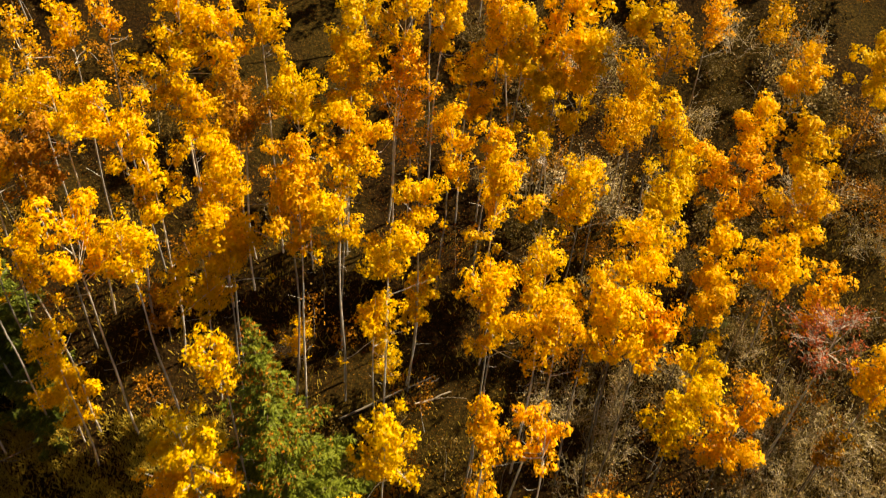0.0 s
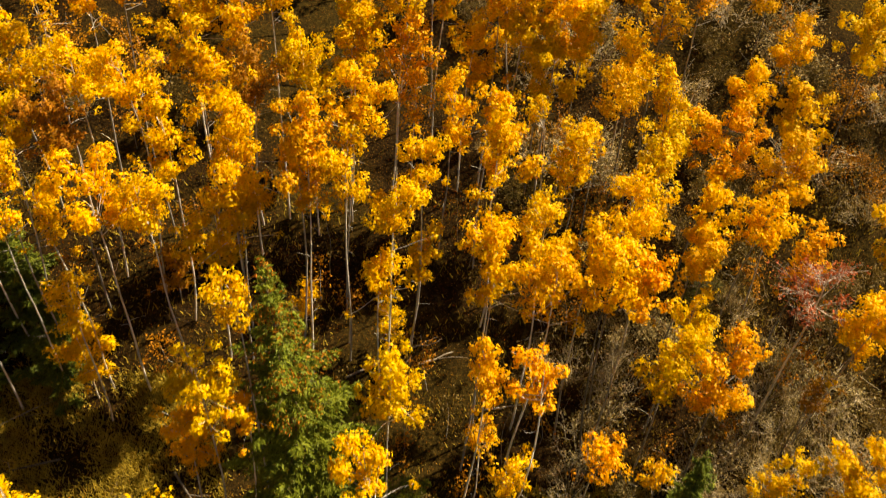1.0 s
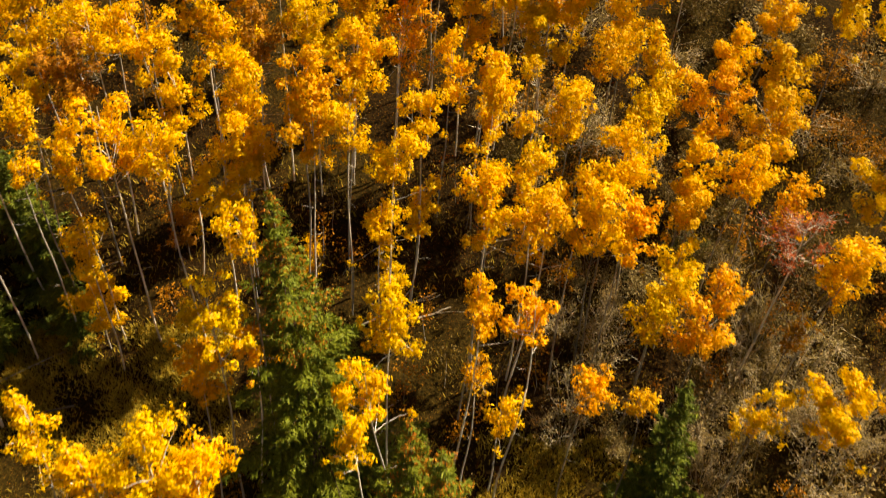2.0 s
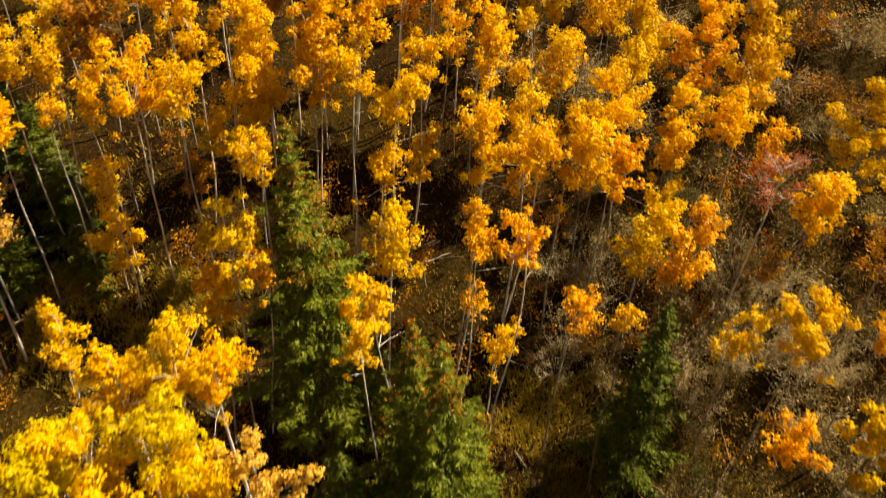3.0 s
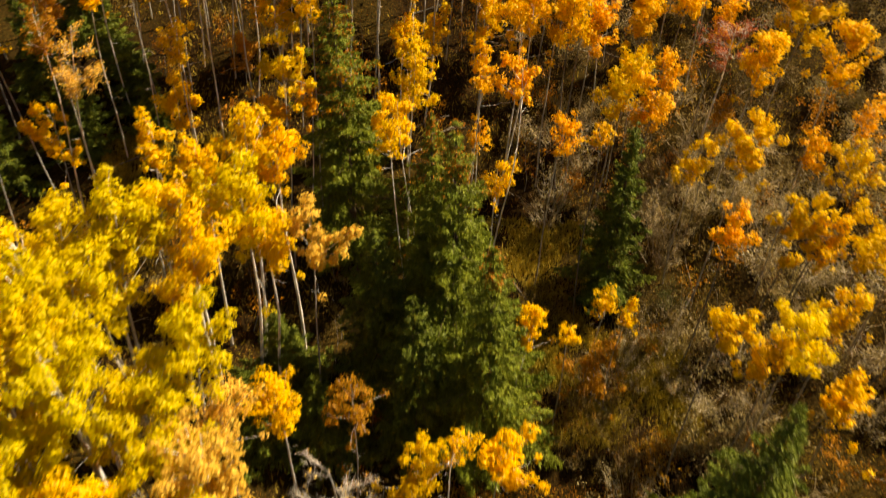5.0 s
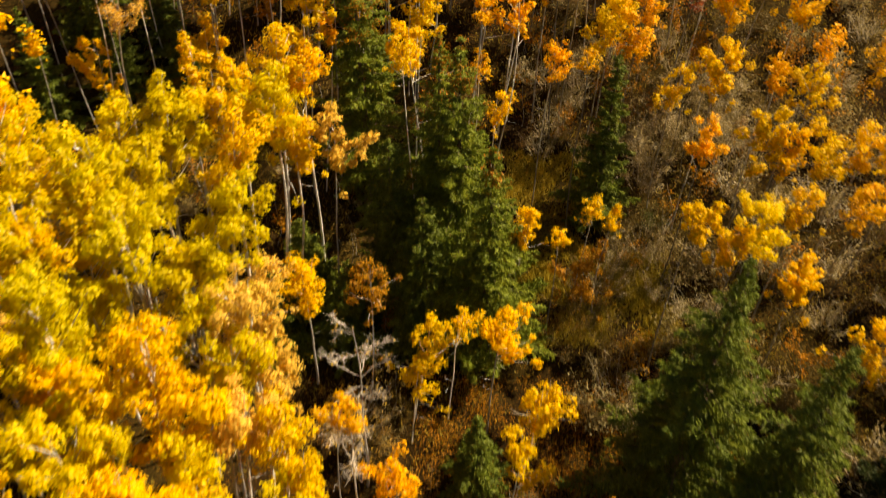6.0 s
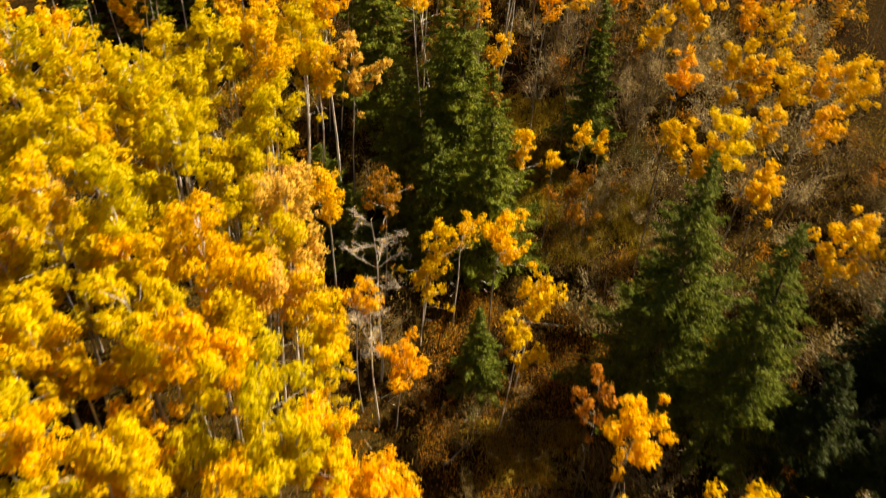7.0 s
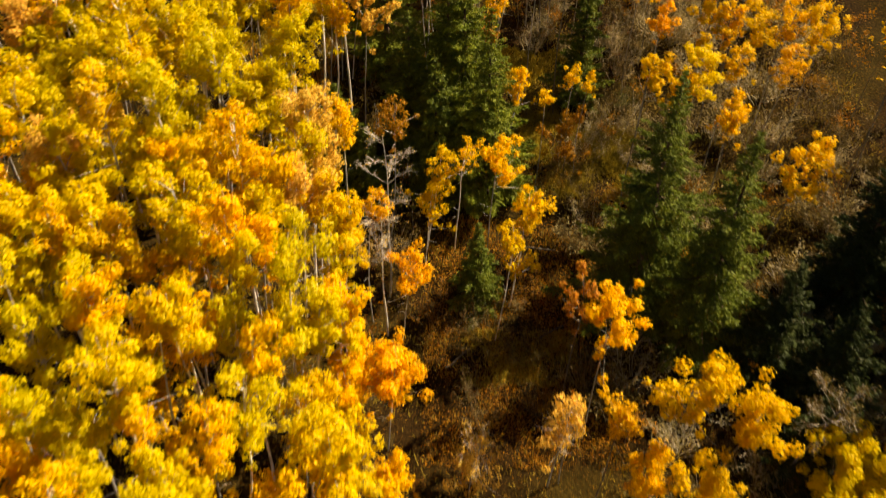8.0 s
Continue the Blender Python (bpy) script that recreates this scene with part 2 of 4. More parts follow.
def aspen(x, y, top, width, depth, tint="gold", full=1.0, lean=None, dull=False, seed=0):
    """A slender aspen. x, y: the middle of its crown; top: the crown's top; width, depth: of the crown; full: how leafy; dull: a grey brown trunk; lean: how far the crown stands right of the foot."""
    rng = np.random.default_rng(int(seed + 1000 * abs(x) + 77 * abs(y)))
    tall = top - float(ground_height(x, y))
    if lean is None:
        lean = tall * ((0.075 if x < 5 else 0.03) + 0.022 * rng.normal())
    foot = np.array([x - lean, y + 0.03 * tall * rng.normal(), 0.0])
    foot[2] = float(ground_height(foot[0], foot[1])) - 0.25
    tree = new("aspen_tree")
    tree.location = foot
    mid = np.array([x, y, top - depth / 2]) - foot
    tall = top - foot[2]
    stout = 1.9 if x < -8 and y < 12 else 1.0
    lush = 1.25 if stout > 1 or y > 21 or y < -15 else 1.0
    r0 = (0.014 + 0.0020 * tall) * stout
    tip = mid + (rng.normal() * 0.2, rng.normal() * 0.2, depth * 0.40)
    stem = bent(rng, (0, 0, 0), tip, 12, 0.012 * tall)
    stem_r = r0 * (1 - np.linspace(0, 1, 12)) ** 0.7 + 0.014
    bark = DULL_BARK if dull else BARK
    smooth(mesh("trunk", *tubes([(stem, stem_r)], 8), bark, tree, "dull grey brown bark" if dull else "pale grey bark with dark scars"))
    # the crown: rising limbs of uneven length, each with a few rounded clumps along its outer half
    n = int(rng.integers(9, 13) * max(1, width / 3.1) ** 1.3)
    u = np.linspace(-0.9, 1, n) + rng.normal(size=n) * 0.12
    turn = rng.uniform(0, 2 * np.pi) + np.arange(n) * 2.4 + rng.normal(size=n) * 0.4
    reach = np.sqrt(np.clip(1 - 0.78 * u ** 2, 0.05, 1)) * rng.uniform(0.25, 1.15, n) * width / 2
    skew = rng.uniform(-0.3, 0.3, 2)
    small = min(width, depth, 3.1)
    lobes, sizes, limbs, twigs = [], [], [], []
    for v, way, far in zip(u, turn, reach):
        end = mid + np.array([math.cos(way) * far, math.sin(way) * far, v * depth * 0.42])
        end[:2] += (end[2] - mid[2]) * skew
        k = np.clip((end[2] - 0.14 * depth - 0.7 * far) / tip[2], 0.3, 0.93)
        limb = bent(rng, at_along(stem, k), end, 6, 0.08)
        limbs.append((limb, np.linspace(r0 * 0.42, 0.010, 6)))
        for q in np.linspace(0.55, 1.0, int(rng.integers(2, 5))):
            lobes.append(at_along(limb, q) + rng.normal(size=3) * 0.07 * small)
            sizes.append(rng.uniform(0.07, 0.155) * small * lush)
    # stragglers: small tufts low on the stem and out to the sides, and a dead snag or two below the crown
    for _ in range(int(rng.integers(3, 6))):
        c = mid + rng.normal(size=3) * (0.34 * width, 0.34 * width, 0) + (0, 0, rng.uniform(-0.8, -0.2) * depth)
        k = np.clip((c[2] - 0.3) / tip[2], 0.25, 0.9)
        twigs.append((bent(rng, at_along(stem, k), c, 4, 0.08), np.linspace(0.020, 0.007, 4)))
        lobes.append(c)
        sizes.append(rng.uniform(0.05, 0.10) * width)
    for _ in range(int(rng.integers(2, 5))):
        a = at_along(stem, rng.uniform(0.35, 0.75))
        way = rng.uniform(0, 6.3)
        twigs.append((bent(rng, a, a + np.array([math.cos(way), math.sin(way), rng.uniform(-0.4, 0.5)]) * rng.uniform(0.4, 1.1), 4, 0.08), np.linspace(0.014, 0.005, 4)))
    if y < 24 and x > -11:
        for one in limbs:
            mesh("limb", *tubes([one], 4), bark, tree)
    else:
        twigs = limbs + twigs
    tagged(mesh("twig_work", *tubes(twigs, 3), bark, tree), kind="stuff")
    # leaves gather in small tufts on the outside of every clump
    count = int(LEAFY * full * width * depth * lush)
    lobes, sizes = np.array(lobes), np.array(sizes)
    share = sizes ** 2 / (sizes ** 2).sum()
    centres, outs = [], []
    for c, r, s in zip(lobes, sizes, share):
        tufts = int(14 + 130 * r * r)
        way = rng.normal(size=(tufts, 3))
        way /= np.linalg.norm(way, axis=1)[:, None]
        way[:, 2] = way[:, 2] * 0.8 + 0.2
        spot = c + way * r * rng.uniform(0.65, 1.12, tufts)[:, None]
        pick = rng.integers(0, tufts, max(1, int(count * s)))
        centres.append(spot[pick] + rng.normal(size=(len(pick), 3)) * (0.062, 0.062, 0.07))
        outs.append(way[pick])
    centres, outs = np.concatenate(centres), np.concatenate(outs)
    mesh("crown", *leaf_blades(rng, centres, 0.097, lift=0.4, long=1.35, out=outs, hold=1.6), LEAVES[tint], tree)
    TALL[tree.name] = tall
    thin = "leafy" if full > 0.75 else "thinly leaved" if full > 0.3 else "almost bare"
    return tagged(tree, f"{thin} aspen with {LOOKS[tint]} and {'dull' if dull else 'pale'} trunk", "tree", "aspens of the grove")


def bough(rng, a, way, long, u):
    """One spruce bough: a sagging branch and the flat sprays of needles to its sides. u: how high on the tree."""
    rise = 0.35 * long * (u - 0.45)
    line = bent(rng, a, a + way * long + (0, 0, rise), 6, 0.03 * long, droop=0.10 * long * (1 - u))
    across = np.cross(way, (0, 0, 1))
    spots, ways = [], []
    for q in np.arange(0.16, 1.0, 0.17 / (long + 0.25)):
        root = at_along(line, q)
        for side in (-1, 1):
            fan = (0.40 * long * (1.06 - q) + 0.10) * rng.uniform(0.5, 1.15)
            d = across * side * fan * 0.8 + way * fan * 0.75 + (0, 0, -0.22 * fan * rng.uniform(0.3, 1.6))
            n = int(4 + 13 * fan)
            spots.append(root + d * rng.uniform(0, 1, n)[:, None] + rng.normal(size=(n, 3)) * (0.035, 0.035, 0.03))
            ways.append(np.tile(d / np.linalg.norm(d), (n, 1)))
    n = int(5 + 5 * long)
    spots.append(at_along(line, 1.0) - way * rng.uniform(0, 0.3, n)[:, None] * min(1, long) + rng.normal(size=(n, 3)) * 0.03)
    ways.append(np.tile(way, (n, 1)))
    return line, np.concatenate(spots), np.concatenate(ways)


def conifer(x, y, top, width, tint="green", seed=0, rust=0.0, rust_from=0.5, near=True):
    """A spruce: tiers of boughs with gaps of shade between them. near: each bough is a part of its own."""
    rng = np.random.default_rng(int(seed + 1000 * abs(x) + 77 * abs(y)))
    z = float(ground_height(x, y)) - 0.2
    tree = new("spruce_tree")
    tree.location = (x, y, z)
    tall = top - z
    stem = bent(rng, (0, 0, 0), (0, 0, tall), 10, 0.03)
    smooth(mesh("trunk", *tubes([(stem, np.linspace(0.012 * tall + 0.05, 0.015, 10))], 8), DARK_BARK, tree, "dark rough bark"))
    lines, leaves, cone_spots = [], [], []
    h = 0.07 * tall
    while h < tall - 0.12:
        u = h / tall
        reach = width / 2 * min(1.0, ((1 - u) * 1.12) ** 0.9) * rng.uniform(0.85, 1.08) + 0.06
        boughs = int(5 + 4 * (1 - u))
        start = rng.uniform(0, 6.3)
        for b in range(boughs):
            turn = start + b * 6.283 / boughs + rng.normal() * 0.2
            long = reach * rng.choice((0.55, 0.85, 1.0, 1.22)) * rng.uniform(0.85, 1.1)
            way = np.array([math.cos(turn), math.sin(turn), 0])
            line, spots, ways = bough(rng, np.array([0, 0, h + rng.normal() * 0.1]), way, long, u)
            wood = tubes([(line[::2], np.linspace(0.010 + 0.012 * long, 0.006, 3))], 3)
            leaf = leaf_blades(rng, spots, 0.066 + 0.026 * min(1, 2.2 * (1 - u)), lift=0.8, long=3.0, out=ways, hold=0.3, along=ways)
            if near:
                two_part("bough", tris(*wood), leaf, DARK_BARK, NEEDLES[tint], tree)
            else:
                lines.append((line[::2], np.linspace(0.010 + 0.012 * long, 0.006, 3)))
                leaves.append(leaf[0])
            if rust:
                cone_spots.append(spots)
        h += rng.uniform(0.62, 1.0) * (0.42 + 0.58 * (1 - u)) * (tall / 12) ** 0.5
    if not near:
        v = np.concatenate(leaves)
        tagged(two_part("foliage", tris(*tubes(lines, 3)), (v, np.arange(len(v)).reshape(-1, 3)), DARK_BARK, NEEDLES[tint], tree), kind="stuff")
    if rust:
        # rust brown cones of the upper boughs, drawn as small blades
        pts = np.concatenate(cone_spots)
        lump = np.sin(pts[:, 0] * 2.1 + 1) * np.sin(pts[:, 1] * 2.3) * np.sin(pts[:, 2] * 1.7 + 2)
        pts = pts[(rng.uniform(size=len(pts)) < rust) & (pts[:, 2] > rust_from * tall) & (lump > 0.0)]
        litter = mesh("leaf_litter", *leaf_blades(rng, pts + rng.normal(size=pts.shape) * 0.06, 0.07, long=2.4), LEAVES["rust"], tree, "orange leaves caught in the boughs")
        tagged(litter, kind="stuff")
    shade = {"sunny": "sunlit yellowish green", "green": "green", "dark": "shade-darkened green"}[tint]
    return tagged(tree, f"{shade} spruce with drooping layered boughs on the slope", "tree", "spruces")


def bare_tree(x, y, top, width, lean=0.6, leaves=0, tint="pale", seed=0):
    """A pale aspen that has dropped its leaves: trunk and a fan of crooked limbs."""
    rng = np.random.default_rng(int(seed + 1000 * abs(x) + 77 * abs(y)))
    fx = x - lean
    z = float(ground_height(fx, y)) - 0.25
    tree = new("bare_tree")
    tree.location = (fx, y, z)
    tall = top - z
    stem = bent(rng, (0, 0, 0), (lean, 0, tall * 0.93), 12, 0.012 * tall)
    smooth(mesh("trunk", *tubes([(stem, np.linspace(0.03 + 0.004 * tall, 0.018, 12))], 8), BARK, tree, "pale bare trunk"))
    ends = []
    for _ in range(15):
        k = rng.uniform(0.66, 0.99)
        a = at_along(stem, k)
        turn = rng.uniform(0, 6.3)
        e = a + np.array([math.cos(turn), math.sin(turn), rng.uniform(-0.15, 0.7)]) * width / 2 * rng.uniform(0.4, 1.05) * (1.25 - 0.6 * abs(k - 0.85) / 0.19)
        limb = bent(rng, a, e, 6, 0.11)
        part = mesh("limb", *tubes([(limb, np.linspace(0.026, 0.009, 6))], 4), DEAD_WOOD, tree)
        twigs = []
        for _ in range(13):
            q = at_along(limb, rng.uniform(0.3, 1.0))
            d = (e - a) * 0.22 + rng.normal(size=3) * (0.26, 0.26, 0.2) + (0, 0, 0.08)
            twig = bent(rng, q, q + d, 4, 0.05)
            twigs.append((twig, np.linspace(0.013, 0.006, 4)))
            ends.append(twig[2:])
            for _ in range(2):
                r = twig[2] + rng.normal(size=3) * 0.16
                twigs.append((np.stack([twig[2], (twig[2] + r) / 2 + rng.normal(size=3) * 0.02, r]), np.linspace(0.008, 0.005, 3)))
        tagged(mesh("twig_work", *tubes(twigs, 3), DEAD_WOOD, part), kind="stuff")
    if leaves:
        ends = np.concatenate(ends)
        spot = ends[rng.integers(0, len(ends), leaves)] + rng.normal(size=(leaves, 3)) * 0.13
        mesh("crown", *leaf_blades(rng, spot, 0.10), LEAVES[tint], tree)
    return tagged(tree, "nearly leafless aspen with pale crooked branches", "tree", "bare aspens")


def shrub(x, y, width, tall, tint="", leaves=0, seed=0, grey=False, haze=1.0):
    """A thicket of arching stems with a haze of fine twigs and a few dry leaves. haze: how dense the twigs are."""
    rng = np.random.default_rng(int(seed + 1000 * abs(x) + 77 * abs(y)))
    bush = new("shrub")
    bush.location = (x, y, float(ground_height(x, y)) - 0.1)
    lines, ends = [], []
    for _ in range(int(5 + 4 * width)):
        turn = rng.uniform(0, 6.3)
        out = np.array([math.cos(turn), math.sin(turn), 0])
        a = out * rng.uniform(0, 0.22) * width
        e = a * 1.2 + out * rng.uniform(0.1, 0.42) * width + (0, 0, tall * rng.uniform(0.45, 1.05))
        stem = bent(rng, a, e, 5, 0.10)
        lines.append((stem, np.linspace(0.015, 0.006, 5)))
        for _ in range(int(9 * haze)):
            q = at_along(stem, rng.uniform(0.35, 1.0))
            d = rng.normal(size=3) * (0.30, 0.30, 0.2) + out * 0.12 + (0, 0, 0.16)
            twig = bent(rng, q, q + d, 3, 0.05)
            lines.append((twig, np.linspace(0.007, 0.004, 3)))
            ends.append(twig[1:])
    tagged(mesh("stem_thicket", *tubes(lines, 3), GREY_TWIGS if grey else TWIGS, bush), kind="stuff")
    ends = np.concatenate(ends)
    n = int(2.2 * leaves) if leaves else int(420 * width * haze)
    spot = ends[rng.integers(0, len(ends), n)] + rng.normal(size=(n, 3)) * 0.11
    mesh("foliage", *leaf_blades(rng, spot, 0.062), LEAVES[tint if leaves else "straw"], bush)
    what = f"shrub with {LOOKS[tint]}" if leaves else "shrub of grey brown twigs and few dry leaves"
    return tagged(bush, f"tangled {what}", "shrub", "shrubs of the undergrowth")


# ---- the grove ----
aspen(-21.4, 37.5, 14.1, 2.2, 2.7, "orange", full=0.4)
aspen(-18.4, 36.7, 14.9, 1.8, 2.3, "gold")
aspen(-12.6, 37.1, 15.7, 3.3, 4.2, "gold")
aspen(-10.7, 37.0, 14.8, 2.8, 3.5, "gold")
aspen(-8.9, 38.1, 14.7, 2.2, 2.7, "gold")
aspen(-16.2, 36.7, 15.3, 1.8, 2.2, "orange", full=0.5)
aspen(-4.6, 39.4, 14.1, 3.3, 4.1, "gold")
aspen(-1.9, 40.1, 14.4, 2.9, 3.7, "gold")
aspen(0.2, 40.4, 13.8, 2.6, 3.3, "gold")
aspen(3.2, 40.8, 13.9, 2.7, 3.3, "gold")
aspen(6.7, 41.0, 13.5, 4.4, 5.5, "gold", dull=True)
aspen(4.5, 40.8, 13.0, 3.4, 4.2, "gold")
aspen(11.0, 40.7, 14.0, 2.6, 3.3, "gold", dull=True)
aspen(12.4, 40.3, 12.5, 2.7, 3.4, "orange", full=0.6, dull=True)
aspen(14.7, 40.8, 13.4, 2.3, 2.9, "orange", full=0.5, dull=True)
aspen(18.9, 42.7, 12.2, 2.1, 2.6, "orange", full=0.6, dull=True)
aspen(-24.0, 37.8, 12.1, 4.2, 5.2, "gold")
aspen(-18.7, 33.8, 13.1, 2.9, 3.6, "gold")
aspen(-15.5, 32.3, 13.3, 3.1, 3.9, "gold")
aspen(-13.2, 35.6, 13.7, 3.6, 4.5, "gold")
aspen(-10.0, 35.0, 12.0, 3.0, 3.7, "amber")
aspen(-7.4, 36.2, 12.3, 3.7, 4.6, "gold")
aspen(-5.0, 38.9, 12.3, 3.5, 4.4, "gold")
aspen(-4.2, 32.1, 12.5, 3.1, 3.9, "gold")
aspen(-1.9, 39.5, 11.2, 3.6, 4.5, "orange", full=0.6)
aspen(2.1, 40.4, 10.5, 3.3, 4.1, "gold")
aspen(5.8, 40.4, 11.1, 4.8, 6.0, "gold", dull=True)
aspen(8.0, 40.2, 11.9, 3.6, 4.5, "gold", dull=True)
aspen(11.3, 40.3, 9.9, 4.1, 5.1, "gold", full=0.6, dull=True)
aspen(22.0, 44.1, 8.1, 2.8, 3.5, "gold", dull=True)
aspen(24.3, 39.3, 12.2, 3.9, 4.9, "gold", dull=True)
aspen(-22.7, 32.8, 10.4, 2.6, 3.3, "gold")
aspen(-19.4, 31.3, 11.6, 3.5, 4.3, "amber")
aspen(-14.0, 31.3, 11.4, 3.5, 4.3, "gold")
aspen(-11.5, 33.6, 11.9, 2.6, 3.2, "gold")
aspen(-10.1, 30.1, 11.6, 3.2, 4.0, "gold")
aspen(-7.1, 29.9, 12.2, 3.5, 4.4, "orange")
aspen(-4.8, 31.0, 10.0, 1.9, 2.4, "gold", full=0.6)
aspen(-1.8, 38.8, 8.2, 3.0, 3.7, "orange", full=0.4)
aspen(0.7, 36.0, 8.8, 2.8, 3.5, "gold")
aspen(2.9, 34.7, 9.1, 2.0, 2.6, "gold")
aspen(2.9, 32.0, 9.4, 3.6, 4.5, "gold")
aspen(5.0, 34.6, 8.8, 1.2, 1.5, "gold")
aspen(6.9, 33.0, 8.3, 3.2, 4.0, "gold", dull=True)
aspen(9.7, 37.2, 9.1, 2.9, 3.6, "orange", full=0.6, dull=True)
aspen(12.8, 36.7, 8.5, 3.2, 4.0, "gold", dull=True)
aspen(10.8, 30.6, 9.6, 3.2, 4.0, "gold", dull=True)
aspen(15.5, 34.8, 7.9, 3.5, 4.4, "orange", dull=True)
aspen(17.5, 37.7, 8.9, 2.9, 3.6, "gold", dull=True)
aspen(20.5, 36.9, 8.1, 3.4, 4.3, "gold", dull=True)
aspen(18.4, 32.2, 8.2, 3.4, 4.2, "orange", dull=True)
aspen(-21.6, 29.0, 9.8, 2.2, 2.7, "gold")
aspen(-16.1, 26.5, 11.4, 3.5, 4.4, "gold")
aspen(-13.7, 26.3, 10.5, 2.6, 3.3, "gold")
aspen(-10.2, 28.8, 9.2, 3.4, 4.3, "gold")
aspen(-11.8, 28.7, 7.1, 3.6, 4.5, "gold")
aspen(-7.0, 29.3, 9.8, 2.8, 3.5, "orange")
aspen(-5.1, 29.5, 9.4, 2.7, 3.3, "gold")
aspen(-1.2, 29.8, 9.9, 2.7, 3.3, "gold")
aspen(-2.3, 27.5, 9.0, 2.9, 3.6, "gold")
aspen(9.4, 27.4, 9.3, 3.4, 4.2, "gold", dull=True)
aspen(13.7, 29.2, 7.1, 2.9, 3.7, "gold", dull=True)
aspen(16.3, 28.7, 7.1, 2.9, 3.6, "gold", dull=True)
aspen(13.1, 27.4, 5.7, 2.6, 3.2, "orange", dull=True)
aspen(2.1, 25.7, 8.7, 2.4, 3.0, "gold")
aspen(4.6, 26.1, 8.6, 2.9, 3.6, "gold")
aspen(2.5, 24.4, 7.6, 2.7, 3.3, "gold")
aspen(4.8, 23.4, 8.7, 3.1, 3.9, "orange")
aspen(7.1, 25.3, 8.4, 2.7, 3.3, "gold", dull=True)
aspen(7.8, 24.3, 8.4, 3.5, 4.4, "gold", dull=True)
aspen(9.4, 24.4, 6.9, 2.4, 3.0, "orange", dull=True)
aspen(18.9, 27.9, 4.9, 2.6, 3.3, "orange", full=0.7, dull=True)
aspen(-18.5, 24.8, 4.9, 2.2, 2.7, "gold")
aspen(-20.1, 26.5, -0.4, 3.2, 3.9, "gold")
aspen(-21.1, 26.8, 8.0, 1.5, 1.9, "gold")
aspen(-18.6, 26.6, 9.1, 2.1, 2.6, "gold")
aspen(-8.4, 18.9, 11.5, 2.2, 2.7, "gold")
aspen(-16.0, 32.1, -0.1, 2.3, 2.8, "amber")
aspen(-3.2, 27.6, 4.2, 2.4, 3.0, "gold")
aspen(-1.3, 30.6, 2.6, 2.5, 3.1, "gold")
aspen(-3.3, 30.1, -2.5, 2.3, 2.8, "gold", full=0.5)
aspen(-8.4, 31.5, -2.4, 1.9, 2.4, "gold", full=0.7)
aspen(-9.7, 17.8, 8.7, 3.3, 4.2, "gold")
aspen(-11.1, 17.9, 4.4, 3.1, 3.8, "orange")
aspen(-8.8, 18.0, 5.2, 1.9, 2.4, "orange")
aspen(-2.3, 18.1, 7.5, 3.3, 4.1, "gold")
aspen(1.9, 19.3, 6.7, 2.4, 3.1, "orange")
aspen(3.8, 19.4, 6.3, 2.6, 3.3, "orange")
aspen(1.7, 19.6, 1.1, 1.5, 1.9, "orange")
aspen(12.8, 25.4, 3.0, 2.4, 3.0, "gold", dull=True)
aspen(11.2, 22.5, 3.8, 3.2, 4.0, "gold", dull=True)
aspen(13.2, 21.4, 4.7, 3.6, 4.5, "orange", full=0.8, dull=True)
aspen(20.4, 23.2, 5.6, 3.2, 4.0, "gold", dull=True)
aspen(-3.3, 15.2, 6.1, 2.8, 3.5, "gold", lean=-0.8)
aspen(-3.6, 12.3, 6.5, 1.9, 2.3, "gold", lean=-0.8)
aspen(6.8, 17.0, 3.9, 2.5, 3.1, "orange", full=0.6, dull=True)
aspen(8.7, 15.7, 4.0, 1.6, 2.0, "orange", full=0.7, dull=True)
aspen(3.3, 19.5, -1.9, 2.4, 3.0, "gold", full=0.7)
aspen(15.5, 17.2, 1.7, 2.9, 3.6, "gold", full=0.7, dull=True)
aspen(17.9, 15.7, 4.5, 3.2, 4.0, "gold", full=1.5, dull=True)
aspen(17.7, 21.2, 2.3, 1.8, 2.3, "amber", full=0.5, dull=True)
aspen(-17.1, 13.2, 5.7, 2.5, 3.1, "gold")
aspen(-26.6, 20.8, 1.5, 3.4, 4.3, "gold")
aspen(-15.2, 8.0, 6.0, 3.1, 3.9, "yellow")
aspen(-13.8, 11.1, 5.9, 3.8, 4.8, "gold")
aspen(-10.8, 10.8, 8.1, 3.3, 4.1, "gold")
aspen(-9.4, 10.6, 7.0, 2.7, 3.3, "gold")
aspen(-10.8, 7.5, 7.6, 4.1, 5.2, "yellow")
aspen(-13.7, 7.1, 6.7, 3.2, 4.0, "gold")
aspen(-16.2, 5.4, 8.0, 3.6, 4.5, "yellow")
aspen(-19.0, 5.0, 7.0, 3.7, 4.6, "yellow")
aspen(-12.1, 4.1, 7.3, 3.3, 4.1, "gold")
aspen(-9.7, 6.9, 5.0, 3.3, 4.1, "gold")
aspen(-7.1, 7.0, 4.9, 3.3, 4.1, "pale")
aspen(-16.9, 2.4, 6.1, 3.5, 4.4, "yellow")
aspen(-13.1, 2.3, 4.9, 2.1, 2.6, "gold")
aspen(-18.6, 1.6, 5.8, 2.0, 2.5, "yellow")
aspen(-17.2, -0.3, 5.1, 3.1, 3.9, "yellow")
aspen(-11.5, -1.7, 7.0, 4.0, 5.0, "yellow")
aspen(-12.7, -3.2, 5.3, 2.6, 3.3, "yellow")
aspen(-11.1, -1.2, 1.2, 2.7, 3.4, "pale", full=0.7)
aspen(-9.2, 1.2, -1.5, 3.1, 3.9, "gold")
aspen(-5.1, 0.5, -1.0, 3.1, 3.0, "amber", full=0.6)
